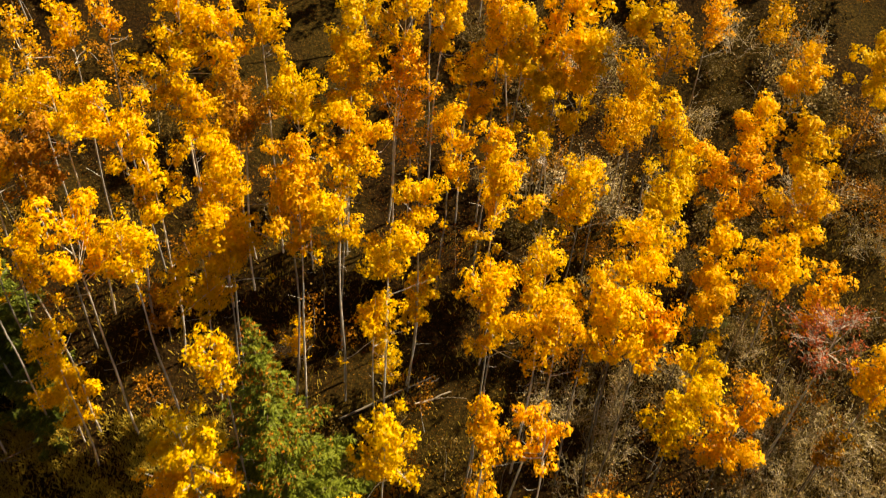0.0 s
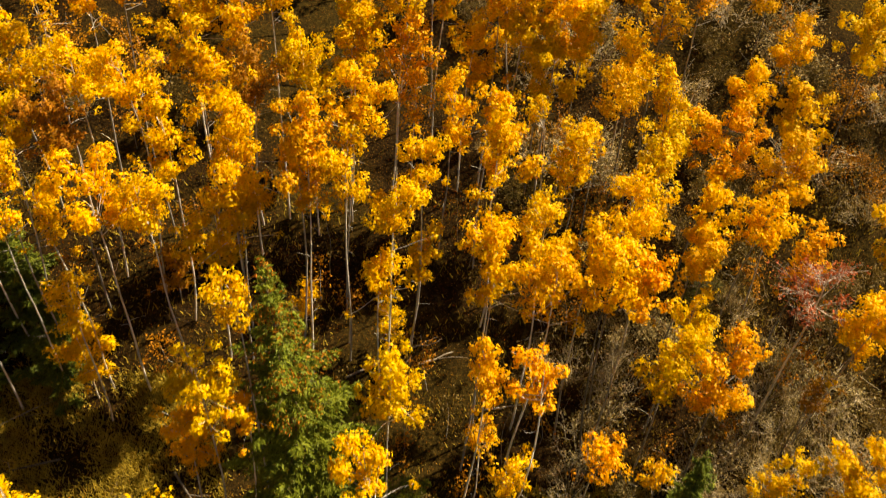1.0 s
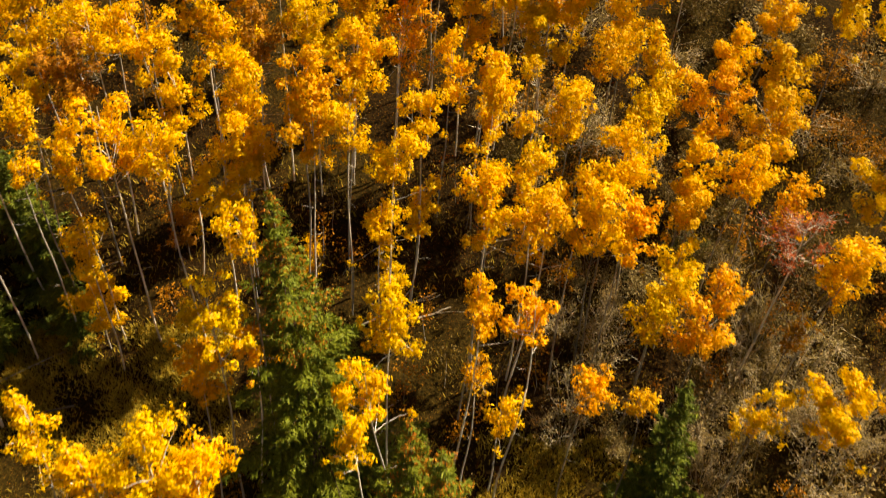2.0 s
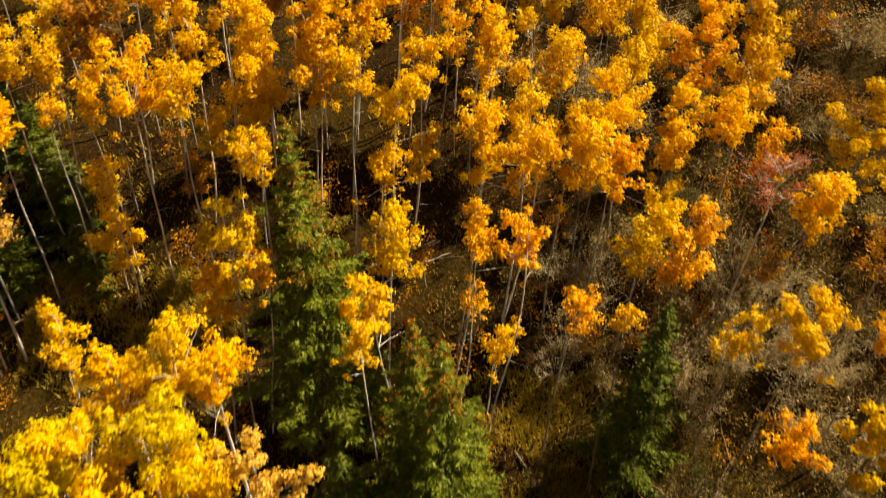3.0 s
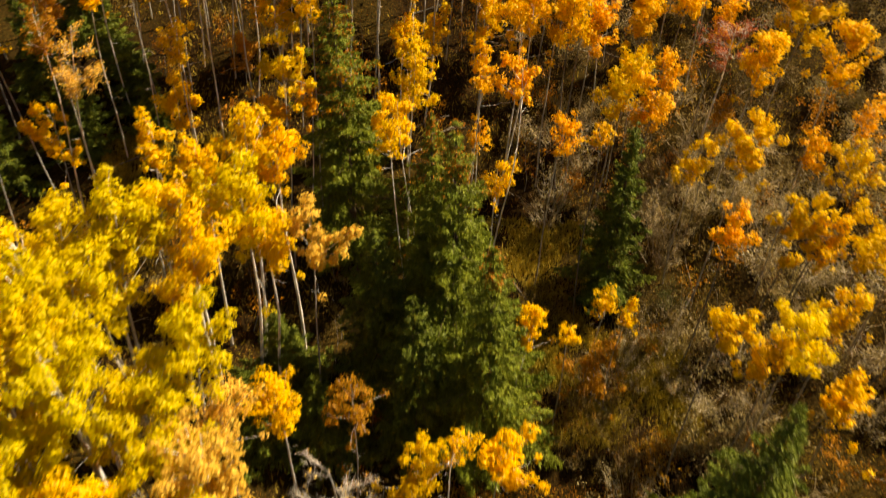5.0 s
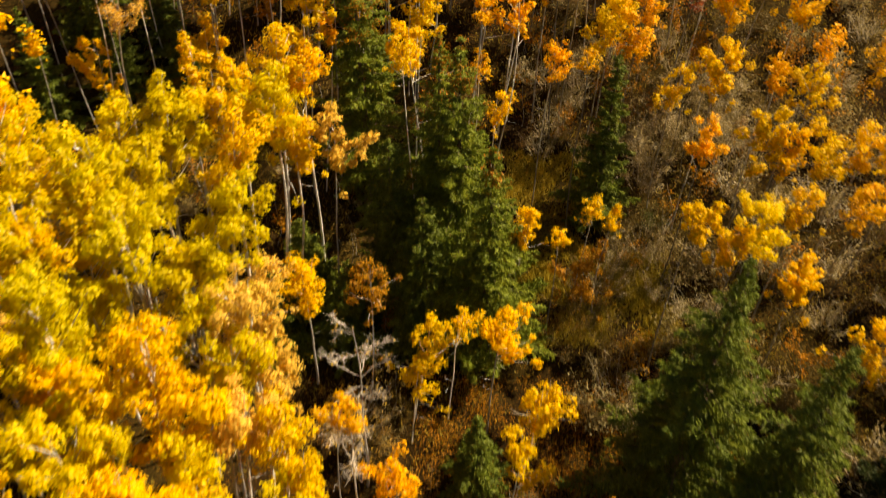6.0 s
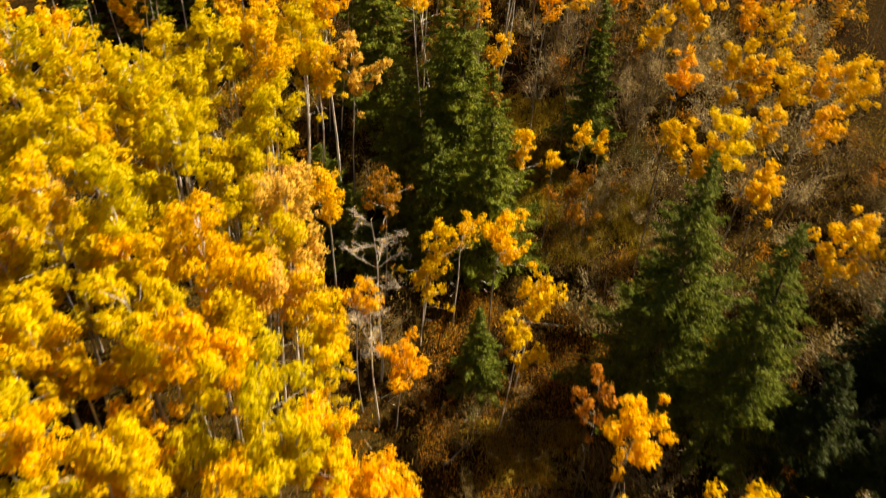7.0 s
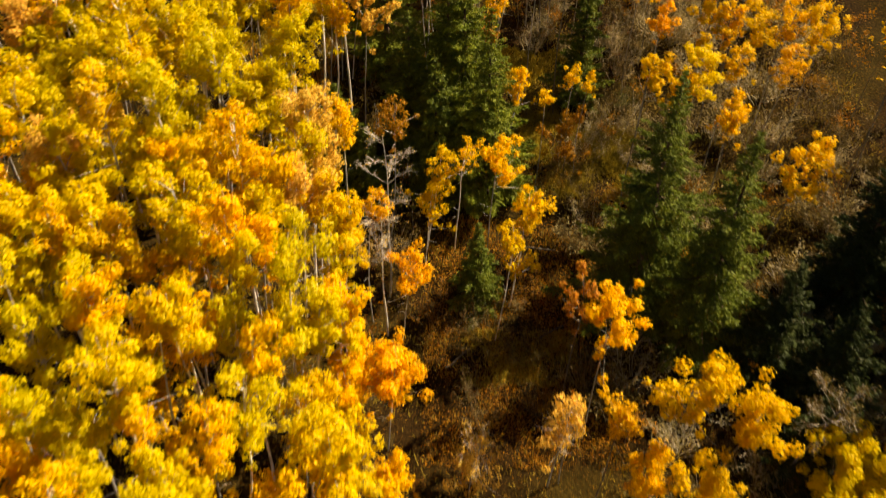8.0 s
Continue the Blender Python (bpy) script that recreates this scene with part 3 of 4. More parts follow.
aspen(-16.4, -3.1, 6.8, 2.8, 3.5, "yellow")
aspen(4.7, 6.8, -2.2, 2.3, 2.9, "gold")
aspen(6.8, 7.4, -4.5, 1.6, 1.9, "gold", dull=True)
aspen(9.1, 9.4, -3.7, 1.6, 2.0, "gold", dull=True)
aspen(10.5, 8.4, -3.7, 1.6, 1.9, "gold", dull=True)
aspen(9.1, 8.7, -7.7, 3.8, 4.7, "amber", full=0.7, dull=True)
aspen(14.5, 3.8, 1.3, 2.7, 3.4, "gold", full=1.5, dull=True)
aspen(16.4, 2.7, 0.1, 2.7, 3.4, "gold", dull=True)
aspen(17.5, 2.5, 2.8, 3.7, 4.7, "yellow", dull=True)
aspen(20.9, 5.2, 1.0, 2.5, 3.1, "gold", dull=True)
aspen(19.8, 0.5, -0.5, 2.6, 3.3, "gold", full=1.5, dull=True)
aspen(19.8, 10.5, 2.4, 3.1, 3.9, "gold", full=1.5, dull=True)
aspen(21.6, 10.1, 1.4, 2.3, 2.9, "gold", dull=True)
aspen(16.3, 10.9, 1.7, 2.7, 3.3, "orange", dull=True)
aspen(21.4, 15.3, 3.5, 2.1, 2.6, "orange", dull=True)
aspen(23.8, 14.7, 3.2, 2.8, 3.5, "gold", dull=True)
aspen(24.7, 29.1, 7.7, 4.5, 5.6, "gold", dull=True)
aspen(25.3, 22.9, 6.4, 3.4, 4.2, "gold", dull=True)
aspen(-26.7, 2.2, 9.6, 4.4, 5.6, "yellow")
aspen(-23.1, 0.7, 9.9, 4.7, 5.9, "yellow")
aspen(-19.5, 1.1, 7.9, 4.9, 6.1, "yellow")
aspen(-24.6, -2.8, 8.0, 4.6, 5.8, "yellow")
aspen(-21.4, -3.1, 7.2, 4.3, 5.3, "yellow")
aspen(-21.6, -9.9, 8.7, 4.1, 5.1, "gold")
aspen(-18.5, -8.5, 7.8, 3.9, 4.8, "yellow")
aspen(-16.1, -4.4, 7.5, 3.8, 4.7, "yellow")
aspen(-14.0, -2.6, 5.2, 3.6, 4.5, "yellow")
aspen(-10.2, -6.5, 5.2, 3.8, 4.7, "pale")
aspen(-13.7, -9.4, 5.1, 4.0, 5.0, "gold")
aspen(-22.0, -6.8, 2.3, 4.3, 5.4, "yellow")
aspen(-9.7, -7.7, 2.3, 3.5, 4.3, "pale")
aspen(-7.0, -13.4, 1.1, 3.2, 4.0, "gold")
aspen(-11.0, -11.8, 3.7, 3.2, 4.0, "gold")
aspen(-17.0, -14.4, 4.5, 4.0, 5.0, "yellow")
aspen(-22.5, -12.7, 2.8, 4.7, 5.8, "yellow")
aspen(-13.4, -16.2, 4.7, 3.6, 4.4, "gold")
aspen(-20.2, -15.1, 2.0, 4.5, 5.7, "gold")
aspen(-19.7, -20.7, 3.2, 4.0, 5.0, "gold")
aspen(-16.0, -18.8, 0.9, 4.3, 5.4, "gold")
aspen(-9.3, -18.5, 4.4, 3.7, 4.7, "yellow")
aspen(-11.8, -16.3, 2.7, 3.0, 3.7, "gold")
aspen(-8.1, -18.6, -0.7, 3.7, 4.7, "yellow")
aspen(-12.9, -19.4, -0.1, 3.7, 4.6, "yellow")
aspen(-3.7, -8.6, -7.3, 3.0, 3.7, "orange")
aspen(-1.8, -0.4, -4.9, 2.6, 3.3, "gold")
aspen(-2.4, -1.2, -7.6, 2.8, 3.6, "gold", full=0.7)
aspen(0.3, -0.1, -3.9, 2.5, 3.2, "gold", full=0.35)
aspen(3.1, -0.9, -3.0, 3.5, 4.4, "gold")
aspen(4.8, -5.6, -4.2, 3.2, 4.0, "gold")
aspen(3.5, -7.7, -6.0, 3.0, 3.7, "gold")
aspen(7.9, -12.6, -5.0, 2.6, 4.2, "rust", full=0.8, dull=True)
aspen(9.5, -16.2, -3.1, 4.1, 5.1, "gold", dull=True)
aspen(24.9, -2.0, -2.2, 4.1, 5.1, "gold", dull=True)
aspen(25.1, 5.9, 0.6, 2.6, 3.2, "orange", dull=True)
aspen(23.6, 9.5, 2.0, 3.0, 3.8, "gold", dull=True)
aspen(28.2, 9.2, 2.5, 3.6, 4.5, "gold", dull=True)
aspen(-4.7, -15.6, -9.5, 3.4, 4.2, "orange")
aspen(-25.0, -16.9, 2.2, 5.1, 6.4, "yellow")
aspen(-23.1, -22.2, 1.4, 4.8, 5.9, "yellow")
aspen(-16.7, -26.2, 5.2, 4.1, 5.2, "yellow")
aspen(-21.4, -25.3, -2.5, 4.8, 6.0, "yellow")
aspen(-25.6, -24.4, -5.1, 5.1, 6.4, "gold")
aspen(-14.9, -21.4, 2.8, 3.9, 4.9, "yellow")
aspen(-10.5, -20.8, -1.3, 4.7, 5.8, "yellow")
aspen(-12.0, -24.5, -0.7, 4.3, 5.4, "yellow")
aspen(-8.8, -21.8, -5.1, 4.4, 5.5, "gold")
aspen(-15.8, -25.4, -5.2, 5.0, 6.3, "gold")
aspen(-7.8, -22.0, -8.6, 4.2, 5.3, "gold")
aspen(-4.4, -18.0, -6.3, 4.3, 5.4, "orange")
aspen(-6.5, -17.5, -6.3, 3.6, 4.4, "orange")
aspen(-4.8, -21.9, -12.9, 3.7, 4.6, "gold")
aspen(9.8, -20.6, -8.5, 2.3, 2.9, "orange", dull=True)
aspen(6.4, -20.3, -9.2, 3.2, 3.9, "pale", full=0.5, dull=True)
aspen(0.8, -20.6, -13.4, 3.3, 4.2, "pale", full=0.4)
aspen(13.9, -20.8, -3.9, 4.4, 5.5, "gold", dull=True)
aspen(17.4, -22.3, -4.8, 4.0, 5.0, "gold", dull=True)
aspen(11.8, -22.4, -11.3, 3.6, 4.4, "gold", dull=True)
aspen(15.6, -23.1, -11.2, 3.9, 4.9, "gold", dull=True)
aspen(23.9, -22.5, -9.3, 5.6, 6.4, "yellow", full=1.5, dull=True)
aspen(-9.8, -10.7, 2.7, 3.8, 4.7, "pale")
aspen(-8.0, -14.4, 0.5, 3.3, 4.1, "yellow")
aspen(-7.5, -17.0, -1.1, 3.2, 4.0, "gold")
aspen(-6.8, -17.7, -4.0, 2.3, 2.8, "gold")
aspen(-10.0, -18.4, -0.9, 3.6, 4.4, "yellow")
aspen(-7.4, -19.6, -6.5, 3.4, 4.2, "gold")
aspen(-10.6, -8.7, 3.6, 3.3, 4.2, "yellow")
aspen(-8.8, -10.6, 1.2, 3.4, 4.2, "gold")
aspen(-11.9, -13.1, 2.5, 3.2, 4.0, "yellow")
aspen(-6.1, -7.6, -2.4, 2.2, 2.8, "orange")
aspen(-25.7, 24.3, 9.7, 3.2, 4.0, "amber")
aspen(-23.5, 25.9, 9.3, 2.9, 3.6, "gold")
aspen(-25.5, 21.7, 7.7, 2.4, 3.0, "amber", full=0.6)
aspen(-23.7, 30.0, 10.1, 2.4, 3.0, "gold")
aspen(25.8, 9.6, 2.3, 3.0, 3.8, "gold", full=0.7, dull=True)
aspen(25.2, 17.1, 4.8, 2.7, 3.3, "orange", full=0.5, dull=True)
aspen(28.8, 16.4, 4.3, 2.7, 3.3, "orange", full=0.5, dull=True)
aspen(26.2, -22.4, -11.5, 5.2, 5.6, "yellow", full=1.4, dull=True)

# ---- trees without leaves ----
bare_tree(-23.6, 22.0, 7.6, 3.3, leaves=3000, lean=2.4)
bare_tree(-5.6, -4.6, 0.8, 4.2, leaves=120, lean=0.2)
bare_tree(-5.7, -8.1, -3.6, 2.9, leaves=150, lean=0.1)
# olive foliage, thickened to put this tree's shade into its colour
bare_tree(23.1, -20.5, -6.9, 4.4, leaves=2200, lean=1.5, tint="olive")
bare_tree(6.6, -20.1, -9.9, 2.9, leaves=500, tint="gold")
bare_tree(1.2, -20.0, -13.5, 3.0, leaves=700, tint="pale")
bare_tree(18.8, 25.7, 5.5, 3.4, leaves=1600, tint="red")

# ---- shrubs ----
shrub(16.3, 25.2, 6.2, 3.7, "olive", 700)
shrub(18.8, 23.0, 6.6, 6.0, grey=True, haze=3.2)
shrub(23.4, 21.6, 5.2, 4.4, grey=True, haze=2.4)
shrub(15.2, 19.6, 4.6, 4.0, grey=True, haze=2.4)
shrub(15.5, 33.4, 2.6, 3.0, "green", 900)
shrub(15.7, 15.6, 2.2, 2.2, "green", 700)
shrub(18.9, 27.2, 4.2, 2.5, grey=True)
shrub(28.5, 41.2, 5.0, 4.0, "olive", 600)
shrub(27.3, 37.4, 4.5, 2.7, grey=True)
shrub(7.2, 22.3, 4.0, 3.2, grey=True)
shrub(19.7, 27.6, 6.8, 4.1, grey=True)
shrub(17.8, 22.7, 4.9, 2.9, "olive", 700)
shrub(8.0, 28.8, 3.9, 2.3, grey=True)
shrub(14.9, 10.2, 2.9, 1.8, grey=True)
shrub(10.7, 6.1, 4.2, 2.5, "olive", 500)
shrub(27.2, -7.9, 5.9, 3.6, grey=True)
shrub(-6.6, -0.9, 5.2, 3.1, grey=True)
shrub(-6.5, -1.8, 5.5, 3.3, "pale", 900)
shrub(2.3, -8.7, 6.3, 3.8, "olive", 900)
shrub(6.3, -6.0, 5.2, 3.1, "amber", 700)
shrub(3.7, -3.9, 4.4, 2.7, "amber", 500)
shrub(4.8, -9.7, 5.0, 3.0, "olive", 800)
shrub(9.3, 4.5, 5.2, 3.1, "olive", 700)
shrub(9.1, 8.7, 4.9, 2.9, "olive", 700)
shrub(7.0, 6.4, 4.3, 2.6, "amber", 500)
shrub(-2.0, -6.9, 4.7, 2.8, "amber", 500)
shrub(1.4, -14.5, 4.8, 2.9, "olive", 600)
shrub(6.1, -14.4, 4.4, 2.6, "olive", 600)
shrub(11.4, 1.7, 5.1, 3.1, grey=True)
shrub(11.2, 10.5, 5.0, 4.0, grey=True)
shrub(14.5, 13.7, 4.6, 2.7, grey=True)
shrub(9.7, 9.4, 4.0, 2.4, "amber", 700)
shrub(6.4, 15.7, 3.9, 2.3, "olive", 700)
shrub(13.3, 11.8, 3.7, 2.2, "olive", 600)

# ---- spruces ----
conifer(-7.0, 19.6, 11.6, 10.0, "sunny", rust=0.6, rust_from=0.6)
conifer(-1.2, 11.5, 7.4, 9.0, "sunny", rust=0.5, rust_from=0.8)
conifer(0.1, 9.8, 8.2, 10.4, "sunny", rust=0.6, rust_from=0.8)
conifer(2.0, 5.5, 3.6, 9.4, "sunny", rust=0.6, rust_from=0.85)
conifer(-4.4, 9.2, 1.4, 8.4, "green")
conifer(-2.2, 6.4, -1.0, 8.0, "green")
conifer(10.9, 16.4, 3.4, 5.8, "green")
conifer(13.8, -4.9, 5.0, 11.4, "green")
conifer(18.0, -8.8, 3.4, 10.6, "green")
# dark tint: the shade of this corner is put into the needles
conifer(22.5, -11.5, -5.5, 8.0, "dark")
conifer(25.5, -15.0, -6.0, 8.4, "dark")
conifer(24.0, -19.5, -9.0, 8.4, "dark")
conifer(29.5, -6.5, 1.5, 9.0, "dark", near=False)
conifer(1.2, -4.9, -8.2, 4.8, "green")
conifer(-10.6, 8.6, -5.0, 7.0, "green", near=False)
conifer(-8.0, 5.0, -6.5, 6.0, "green", near=False)
conifer(-12.5, 5.0, -5.5, 6.0, "green", near=False)
# three unseen spruces, added right of the view to shade the corner
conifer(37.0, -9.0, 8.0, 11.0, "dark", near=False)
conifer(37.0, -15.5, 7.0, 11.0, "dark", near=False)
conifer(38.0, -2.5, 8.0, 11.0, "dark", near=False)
conifer(-28.0, 26.5, 3.0, 5.4, "green")
conifer(-24.5, 30.5, 1.0, 5.2, "green")
conifer(-22.6, 27.6, -1.6, 4.6, "green")
conifer(-29.5, 36.0, 5.0, 5.5, "green", near=False)
conifer(-31.5, 31.0, 5.0, 5.6, "green", near=False)
conifer(-33.0, 24.0, 2.0, 5.6, "green", near=False)
conifer(-26.5, 33.0, 4.5, 4.6, "green", near=False)


# ---- fallen wood ----
def fallen_log(x, y, long, turn, thick=0.075, forks=2, seed=0):
    rng = np.random.default_rng(int(seed + 1000 * abs(x) + 77 * abs(y)))
    way = np.array([math.cos(radians(turn)), math.sin(radians(turn))])
    ends = [np.array([x, y]) - way * long / 2, np.array([x, y]) + way * long / 2]
    a, b = (np.array([*e, float(ground_height(*e)) + thick + 0.12]) for e in ends)
    stem = bent(rng, a, b, 9, 0.10)
    lines = [(stem, np.linspace(thick, thick * 0.45, 9))]
    log = smooth(mesh("fallen_log", *tubes(lines, 7), LOG_WOOD))
    for _ in range(forks):
        q = stem[rng.integers(4, 8)]
        e = q + (b - a) * rng.uniform(0.15, 0.3) + (*(rng.normal(size=2) * 0.7), rng.uniform(0.2, 0.7))
        mesh("branch", *tubes([(bent(rng, q, e, 5, 0.08), np.linspace(thick * 0.4, 0.012, 5))], 5), LOG_WOOD, log)
    return tagged(log, "weathered grey fallen aspen trunk lying on the slope", "log", "fallen logs")


fallen_log(-3.3, 29.8, 6.2, 24)
fallen_log(5.5, 16.1, 3.9, -57)
fallen_log(-23.6, 22.6, 3.5, -165)
fallen_log(-25.2, 25.1, 4.8, 26)
fallen_log(-14.4, 21.4, 2.8, -48)
fallen_log(-0.3, -10.1, 2.5, 40)
fallen_log(5.9, 0.2, 4.1, 173)
fallen_log(16.3, 14.7, 6.3, 60)
fallen_log(-0.6, 29.8, 2.3, 18)
fallen_log(24.9, 16.9, 3.4, -163)
fallen_log(7.9, -7.4, 4.0, 28)


# ---- the rest of the grove, where the crowns close up ----
def foot_pose(x, y, sink, turn, size):
    return Matrix.Translation((x, y, float(ground_height(x, y)) - sink)) @ pose(0, 0, 0, 0, 0, turn) @ Matrix.Diagonal((size, size, size, 1))


OPEN = [(-19.5, 24, 7, 3.8), (7.5, 17.5, 5.5, 5), (9.5, 9.5, 7, 4), (4.5, -10, 4.5, 2.4)]


def in_the_open(x, y):
    """Small grassy clearings."""
    return sum(((x - a) / p) ** 2 + ((y - b) / q) ** 2 < 1 for a, b, p, q in OPEN) > 0


rng = np.random.default_rng(11)
grown = [o for o in scene.collection.objects if o.name.startswith("aspen_tree")]
stood = [(o.location.x + 0.7, o.location.y) for o in grown]


def rooms(x0, x1, y0, y1, gap, inside):
    """Places with room for one more tree."""
    for gx in np.arange(x0, x1, gap):
        for gy in np.arange(y0, y1, gap):
            x, y = gx + rng.uniform(-0.4, 0.4) * gap, gy + rng.uniform(-0.4, 0.4) * gap
            if inside(x, y) and min((x - a) ** 2 + (y - b) ** 2 for a, b in stood) > (0.66 * gap) ** 2:
                stood.append((x, y))
                yield x, y


pool_left = [o for o in grown if o.location.x < -9 and o.location.y < 9]
for x, y in rooms(-34, -7, -36, 5, 2.25, lambda x, y: x < -11.5 + 0.16 * (-y - 6) * (y < -6) and not (x > -15 and y > -2)):
    tree = pool_left[int(rng.integers(0, len(pool_left)))]
    room = 4.6 + 0.16 * y + 0.10 * (-14 - x) + rng.uniform(-1.2, 1.0) - float(ground_height(x, y))
    copy_thing(tree, foot_pose(x, y, 0.0, rng.uniform(-50, 50), min(1.1, max(0.6, room / TALL[tree.name]))))


def outer_wood(pool):
    """The wood beyond the grove, partly unseen and added for its shade: trunks and thinner crowns, joined."""
    verts, faces, slots, at = [], [], [], 0
    mats = [BARK, DULL_BARK, LEAVES["yellow"], LEAVES["gold"], LEAVES["orange"], LEAVES["amber"], LEAVES["pale"]]
    # block at y -50 to -31: out of view, added to cast shade
    spots = list(rooms(-62, -34, -46, 72, 4.2, lambda x, y: True)) + list(rooms(-34, -28, 10, 72, 4.0, lambda x, y: True)) + list(rooms(-29, 44, 45, 76, 3.8, lambda x, y: y > 60 or -7 < x < 11)) + list(rooms(34, 52, -30, 20, 4.2, lambda x, y: True)) + list(rooms(2, 36, -50, -31, 3.6, lambda x, y: True))
    for x, y in spots:
        near = [o for o in pool if (o.location.x > 5) == (x > 5)]
        tree = near[int(rng.integers(0, len(near)))]
        m = np.array(foot_pose(x, y, 0.0, rng.uniform(0, 360), rng.uniform(0.85, 1.1)))
        for ob in tree.children:
            kind = ob.name.split(".")[0]
            if kind in ("limb", "twig_work"):
                continue
            me = ob.data
            v = np.empty(len(me.vertices) * 3, np.float32)
            me.vertices.foreach_get("co", v)
            f = np.empty(len(me.loops), np.int32)
            me.loops.foreach_get("vertex_index", f)
            v = v.reshape(-1, 3)
            if kind == "crown":
                q = v.reshape(-1, 3, 3)[::12]
                mid = q.mean(1, keepdims=True)
                v = (mid + (q - mid) * 3.0).reshape(-1, 3)
                f = np.arange(len(v)).reshape(-1, 3)
            else:
                f = f.reshape(-1, 4)
                f = np.concatenate([f[:, :3], f[:, [0, 2, 3]]])
            verts.append(v @ m[:3, :3].T + m[:3, 3])
            faces.append(f + at)
            slots.append(np.full(len(f), mats.index(me.materials[0])))
            at += len(v)
    wood = mesh("aspen_wood", np.concatenate(verts), np.concatenate(faces), mats[0])
    for m in mats[1:]:
        wood.data.materials.append(m)
    wood.data.polygons.foreach_set("material_index", np.concatenate(slots).astype(np.int32))
    wood.data.update()
    tagged(wood, "aspen wood in autumn colour around the grove", "wood", kind="stuff")


outer_wood([o for o in grown if o.location.y > 24])


# ---- undergrowth ----
rng = np.random.default_rng(5)


def saplings(n):
    """Thin young aspens under the grove, amber and brown, joined."""
    verts, faces, slots, at = [], [], [], 0
    mats = [BARK, LEAVES["amber"], LEAVES["olive"]]
    x, y = rng.uniform(-30, 38, n * 2), rng.uniform(-20, 58, n * 2)
    open_ground = in_the_open(x, y) | ((np.abs(x - 3 - 0.1 * y) < 7) & (y < 8))
    seen = (np.abs(x) < 0.74 * (y + 56)) & ~open_ground & ~((x < -8) & (y < 8))
    for x, y in list(zip(x[seen], y[seen]))[:n]:
        tall = rng.uniform(1.8, 5.5)
        foot = np.array([x, y, float(ground_height(x, y)) - 0.1])
        tip = foot + (rng.normal() * 0.5, rng.normal() * 0.5, tall)
        stem = bent(rng, foot, tip, 6, 0.15)
        v, f = tubes([(stem, np.linspace(0.025, 0.008, 6))], 3)
        f = np.concatenate([f[:, :3], f[:, [0, 2, 3]]])
        k = int(rng.integers(120, 380))
        spot = stem[rng.integers(2, 6, 14)] + rng.normal(size=(14, 3)) * (0.5, 0.5, 0.35)
        lv, lf = leaf_blades(rng, spot[rng.integers(0, 14, k)] + rng.normal(size=(k, 3)) * 0.2, 0.12)
        for a, b, c in ((v, f, 0), (lv, lf, int(rng.integers(1, 3)))):
            verts.append(a)
            faces.append(b + at)
            slots.append(np.full(len(b), c))
            at += len(a)
    young = mesh("saplings", np.concatenate(verts), np.concatenate(faces), mats[0])
    for m in mats[1:]:
        young.data.materials.append(m)
    young.data.polygons.foreach_set("material_index", np.concatenate(slots).astype(np.int32))
    young.data.update()
    tagged(young, "thin young trees with amber and brown leaves", "saplings", kind="stuff")


saplings(220)
low = [
    shrub(14.0, 2.0, 2.2, 1.4, "olive", 900), shrub(18.0, 22.0, 1.9, 1.4, "straw", 800), shrub(9.0, 26.0, 2.0, 1.7, "olive", 600),
    shrub(20.0, 8.0, 2.4, 1.9, grey=True), shrub(-18.0, 20.0, 1.6, 0.9, "olive", 700), shrub(6.0, -14.0, 2.0, 1.0, "amber", 500), shrub(24.0, 14.0, 2.6, 2.2, grey=True),
    shrub(27.0, 20.0, 2.2, 1.9, "straw", 500), shrub(30.0, 26.0, 2.4, 2.1, "olive", 250), shrub(11.0, 30.0, 2.2, 2.0, grey=True), shrub(22.0, 18.0, 2.8, 1.8, grey=True),
]
for gx in np.arange(-27, 38, 3.1):
    for gy in np.arange(-24, 56, 3.1):
        x, y = gx + rng.uniform(-1.3, 1.3), gy + rng.uniform(-1.3, 1.3)
        thick = x > 8 - 0.1 * y
        keep = (0.66 if y < 24 else 0.7) if thick else 0.15
        if in_the_open(x, y):
            keep = 0.0
        if (x < -8 and y < 8) or abs(x) > 0.74 * (y + 56):
            keep = 0.0
        turn, size, which, draw = rng.uniform(0, 360), rng.uniform(1.0, 2.1) if thick else rng.uniform(0.45, 0.9), int(rng.integers(0, len(low))), rng.uniform()
        if draw < keep:
            copy_thing(low[which], foot_pose(x, y, 0.1, turn, size))


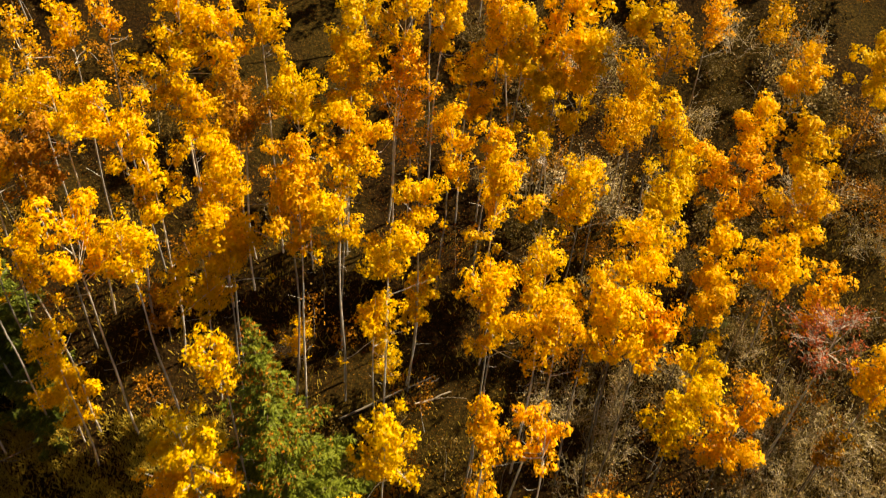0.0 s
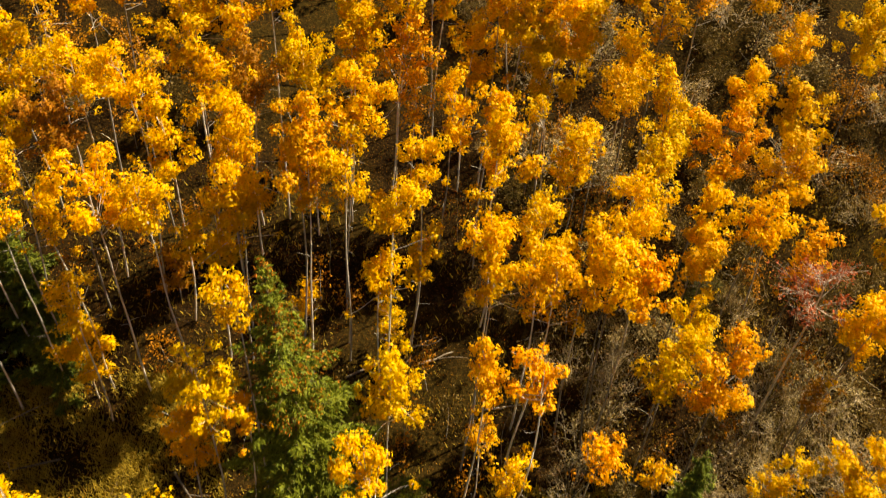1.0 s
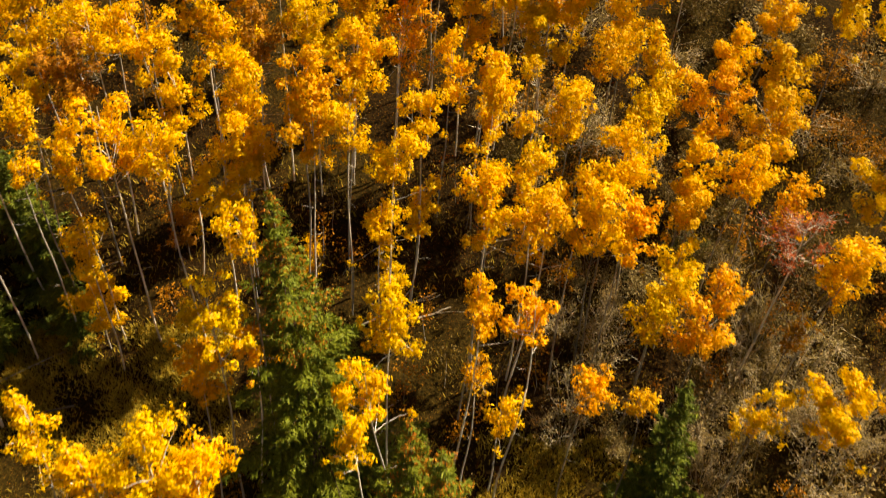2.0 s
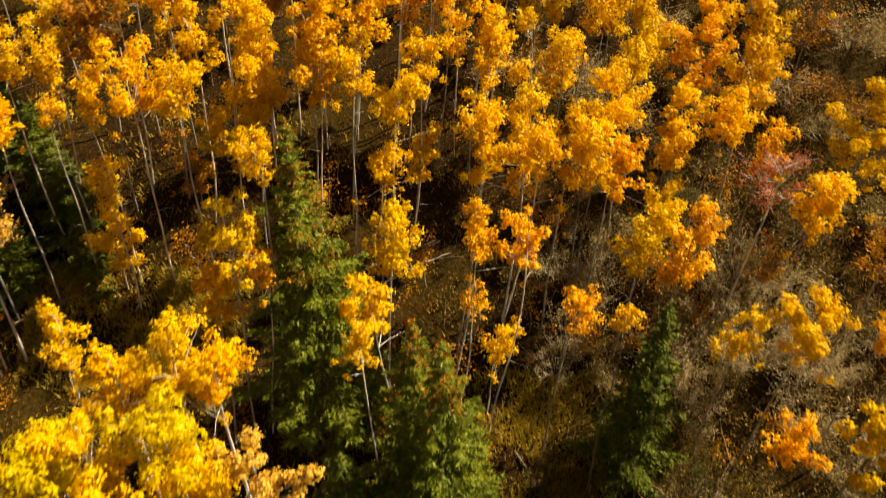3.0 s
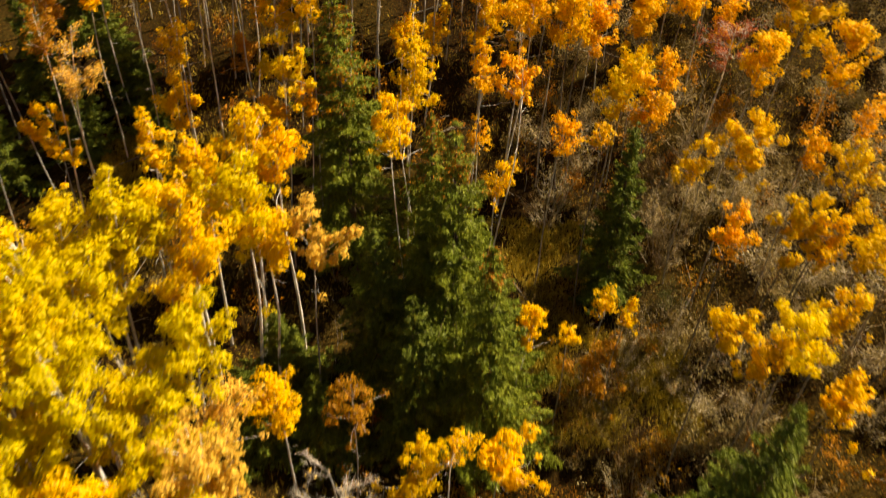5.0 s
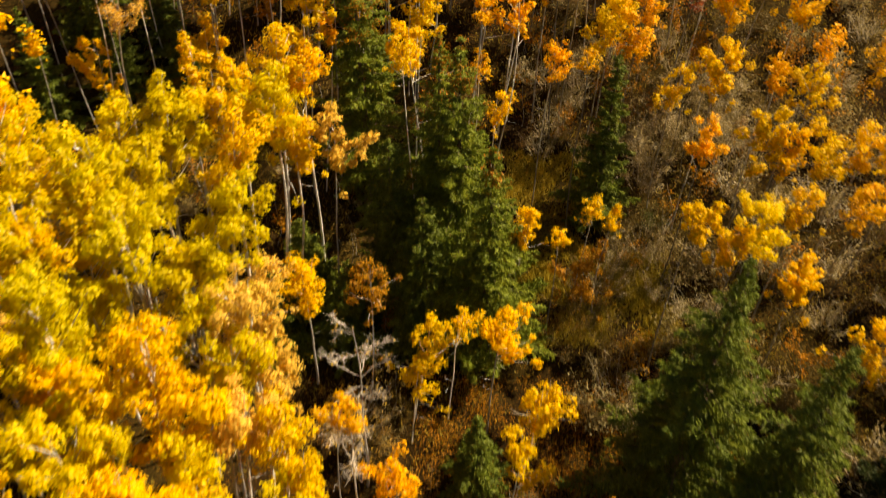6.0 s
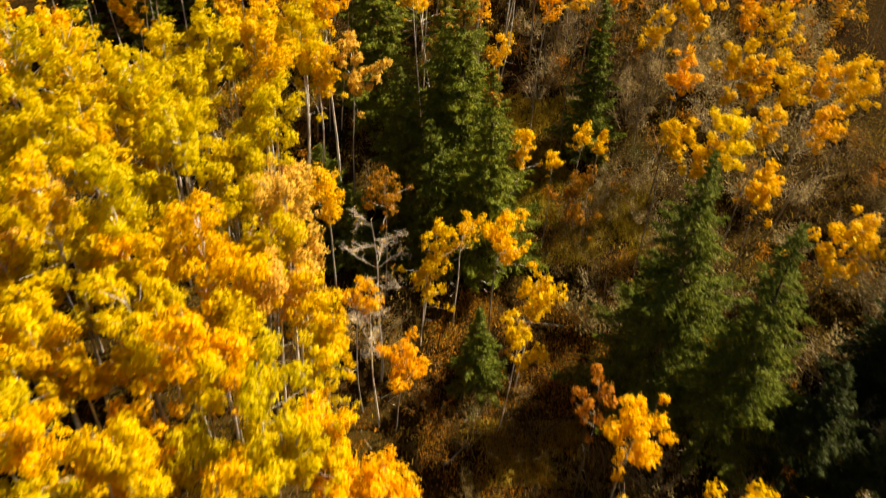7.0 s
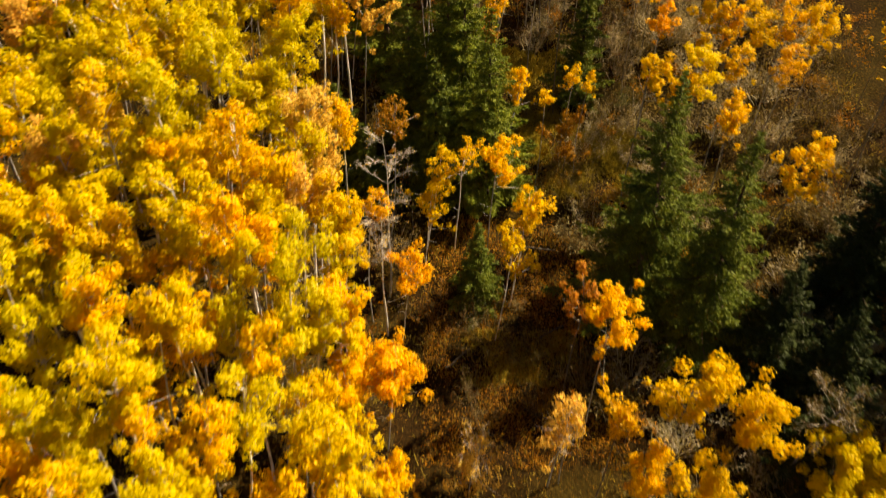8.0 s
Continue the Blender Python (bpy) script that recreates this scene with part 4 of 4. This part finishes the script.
def scatter(name, n, x0, x1, y0, y1, label, category, make):
    x, y = rng.uniform(x0, x1, n), rng.uniform(y0, y1, n)
    wave = np.sin(x * 0.9 + 1.3 * np.sin(y * 0.5)) * np.sin(y * 0.8 + x * 0.2) + rng.normal(size=n) * 0.5
    x, y = x[wave > -0.1], y[wave > -0.1]
    z = ground_height(x, y) + 0.22 * np.sin(x * 0.83 + 1.7 * np.sin(y * 0.31)) * np.sin(y * 0.71 + x * 0.23) + 0.10 * np.sin(x * 2.3 + y * 1.1) * np.sin(y * 2.9 - x * 0.7)
    tagged(make(name, np.stack([x, y, z], 1)), label, category, kind="stuff")


def grass(name, spot):
    n = len(spot)
    tall = rng.uniform(0.18, 0.5, n)[:, None]
    turn = rng.uniform(0, 6.3, n)
    side = np.stack([np.cos(turn), np.sin(turn), 0 * turn], 1) * 0.022
    tip = spot + np.stack([np.cos(turn * 3.1), np.sin(turn * 3.1), 0 * turn], 1) * tall * 0.5 + np.array([0, 0, 1]) * tall
    v = np.stack([spot - side * 1.5, spot + side * 1.5, tip + side * 0.3, tip - side * 0.3], 1).reshape(-1, 3)
    return mesh(name, v, np.arange(len(v)).reshape(-1, 4), DRY_GRASS)


scatter("fallen_leaves", 40000, -30, 38, -26, 48, "scatter of fallen amber leaves on the ground", "leaves",
        lambda name, spot: mesh(name, *leaf_blades(rng, spot + (0, 0, 0.03), 0.06, lift=1.5), LEAVES["amber"]))
scatter("low_plants", 110000, -30, 38, -26, 50, "low brown and amber plants over the forest floor", "plants",
        lambda name, spot: mesh(name, *leaf_blades(rng, spot + np.abs(rng.normal(size=spot.shape)) * (0.05, 0.05, 0.28), 0.07, lift=0.5), LEAVES["olive"]))
for a, b, p, q in OPEN:
    scatter("meadow_grass", int(1100 * p * q), a - p, a + p, b - q, b + q, "yellowish dry grass in a small clearing", "grass", grass)
scatter("dry_grass", 50000, -30, 38, -26, 40, "thin dry straw grass on the forest floor", "grass", grass)
scatter("dry_bracken", 42000, -3, 12, -19, 3, "rusty brown bracken on the open slope", "bracken",
        lambda name, spot: mesh(name, *leaf_blades(rng, spot + np.abs(rng.normal(size=spot.shape)) * (0.1, 0.1, 0.25), 0.06, lift=0.4, long=2.2), LEAVES["amber"]))
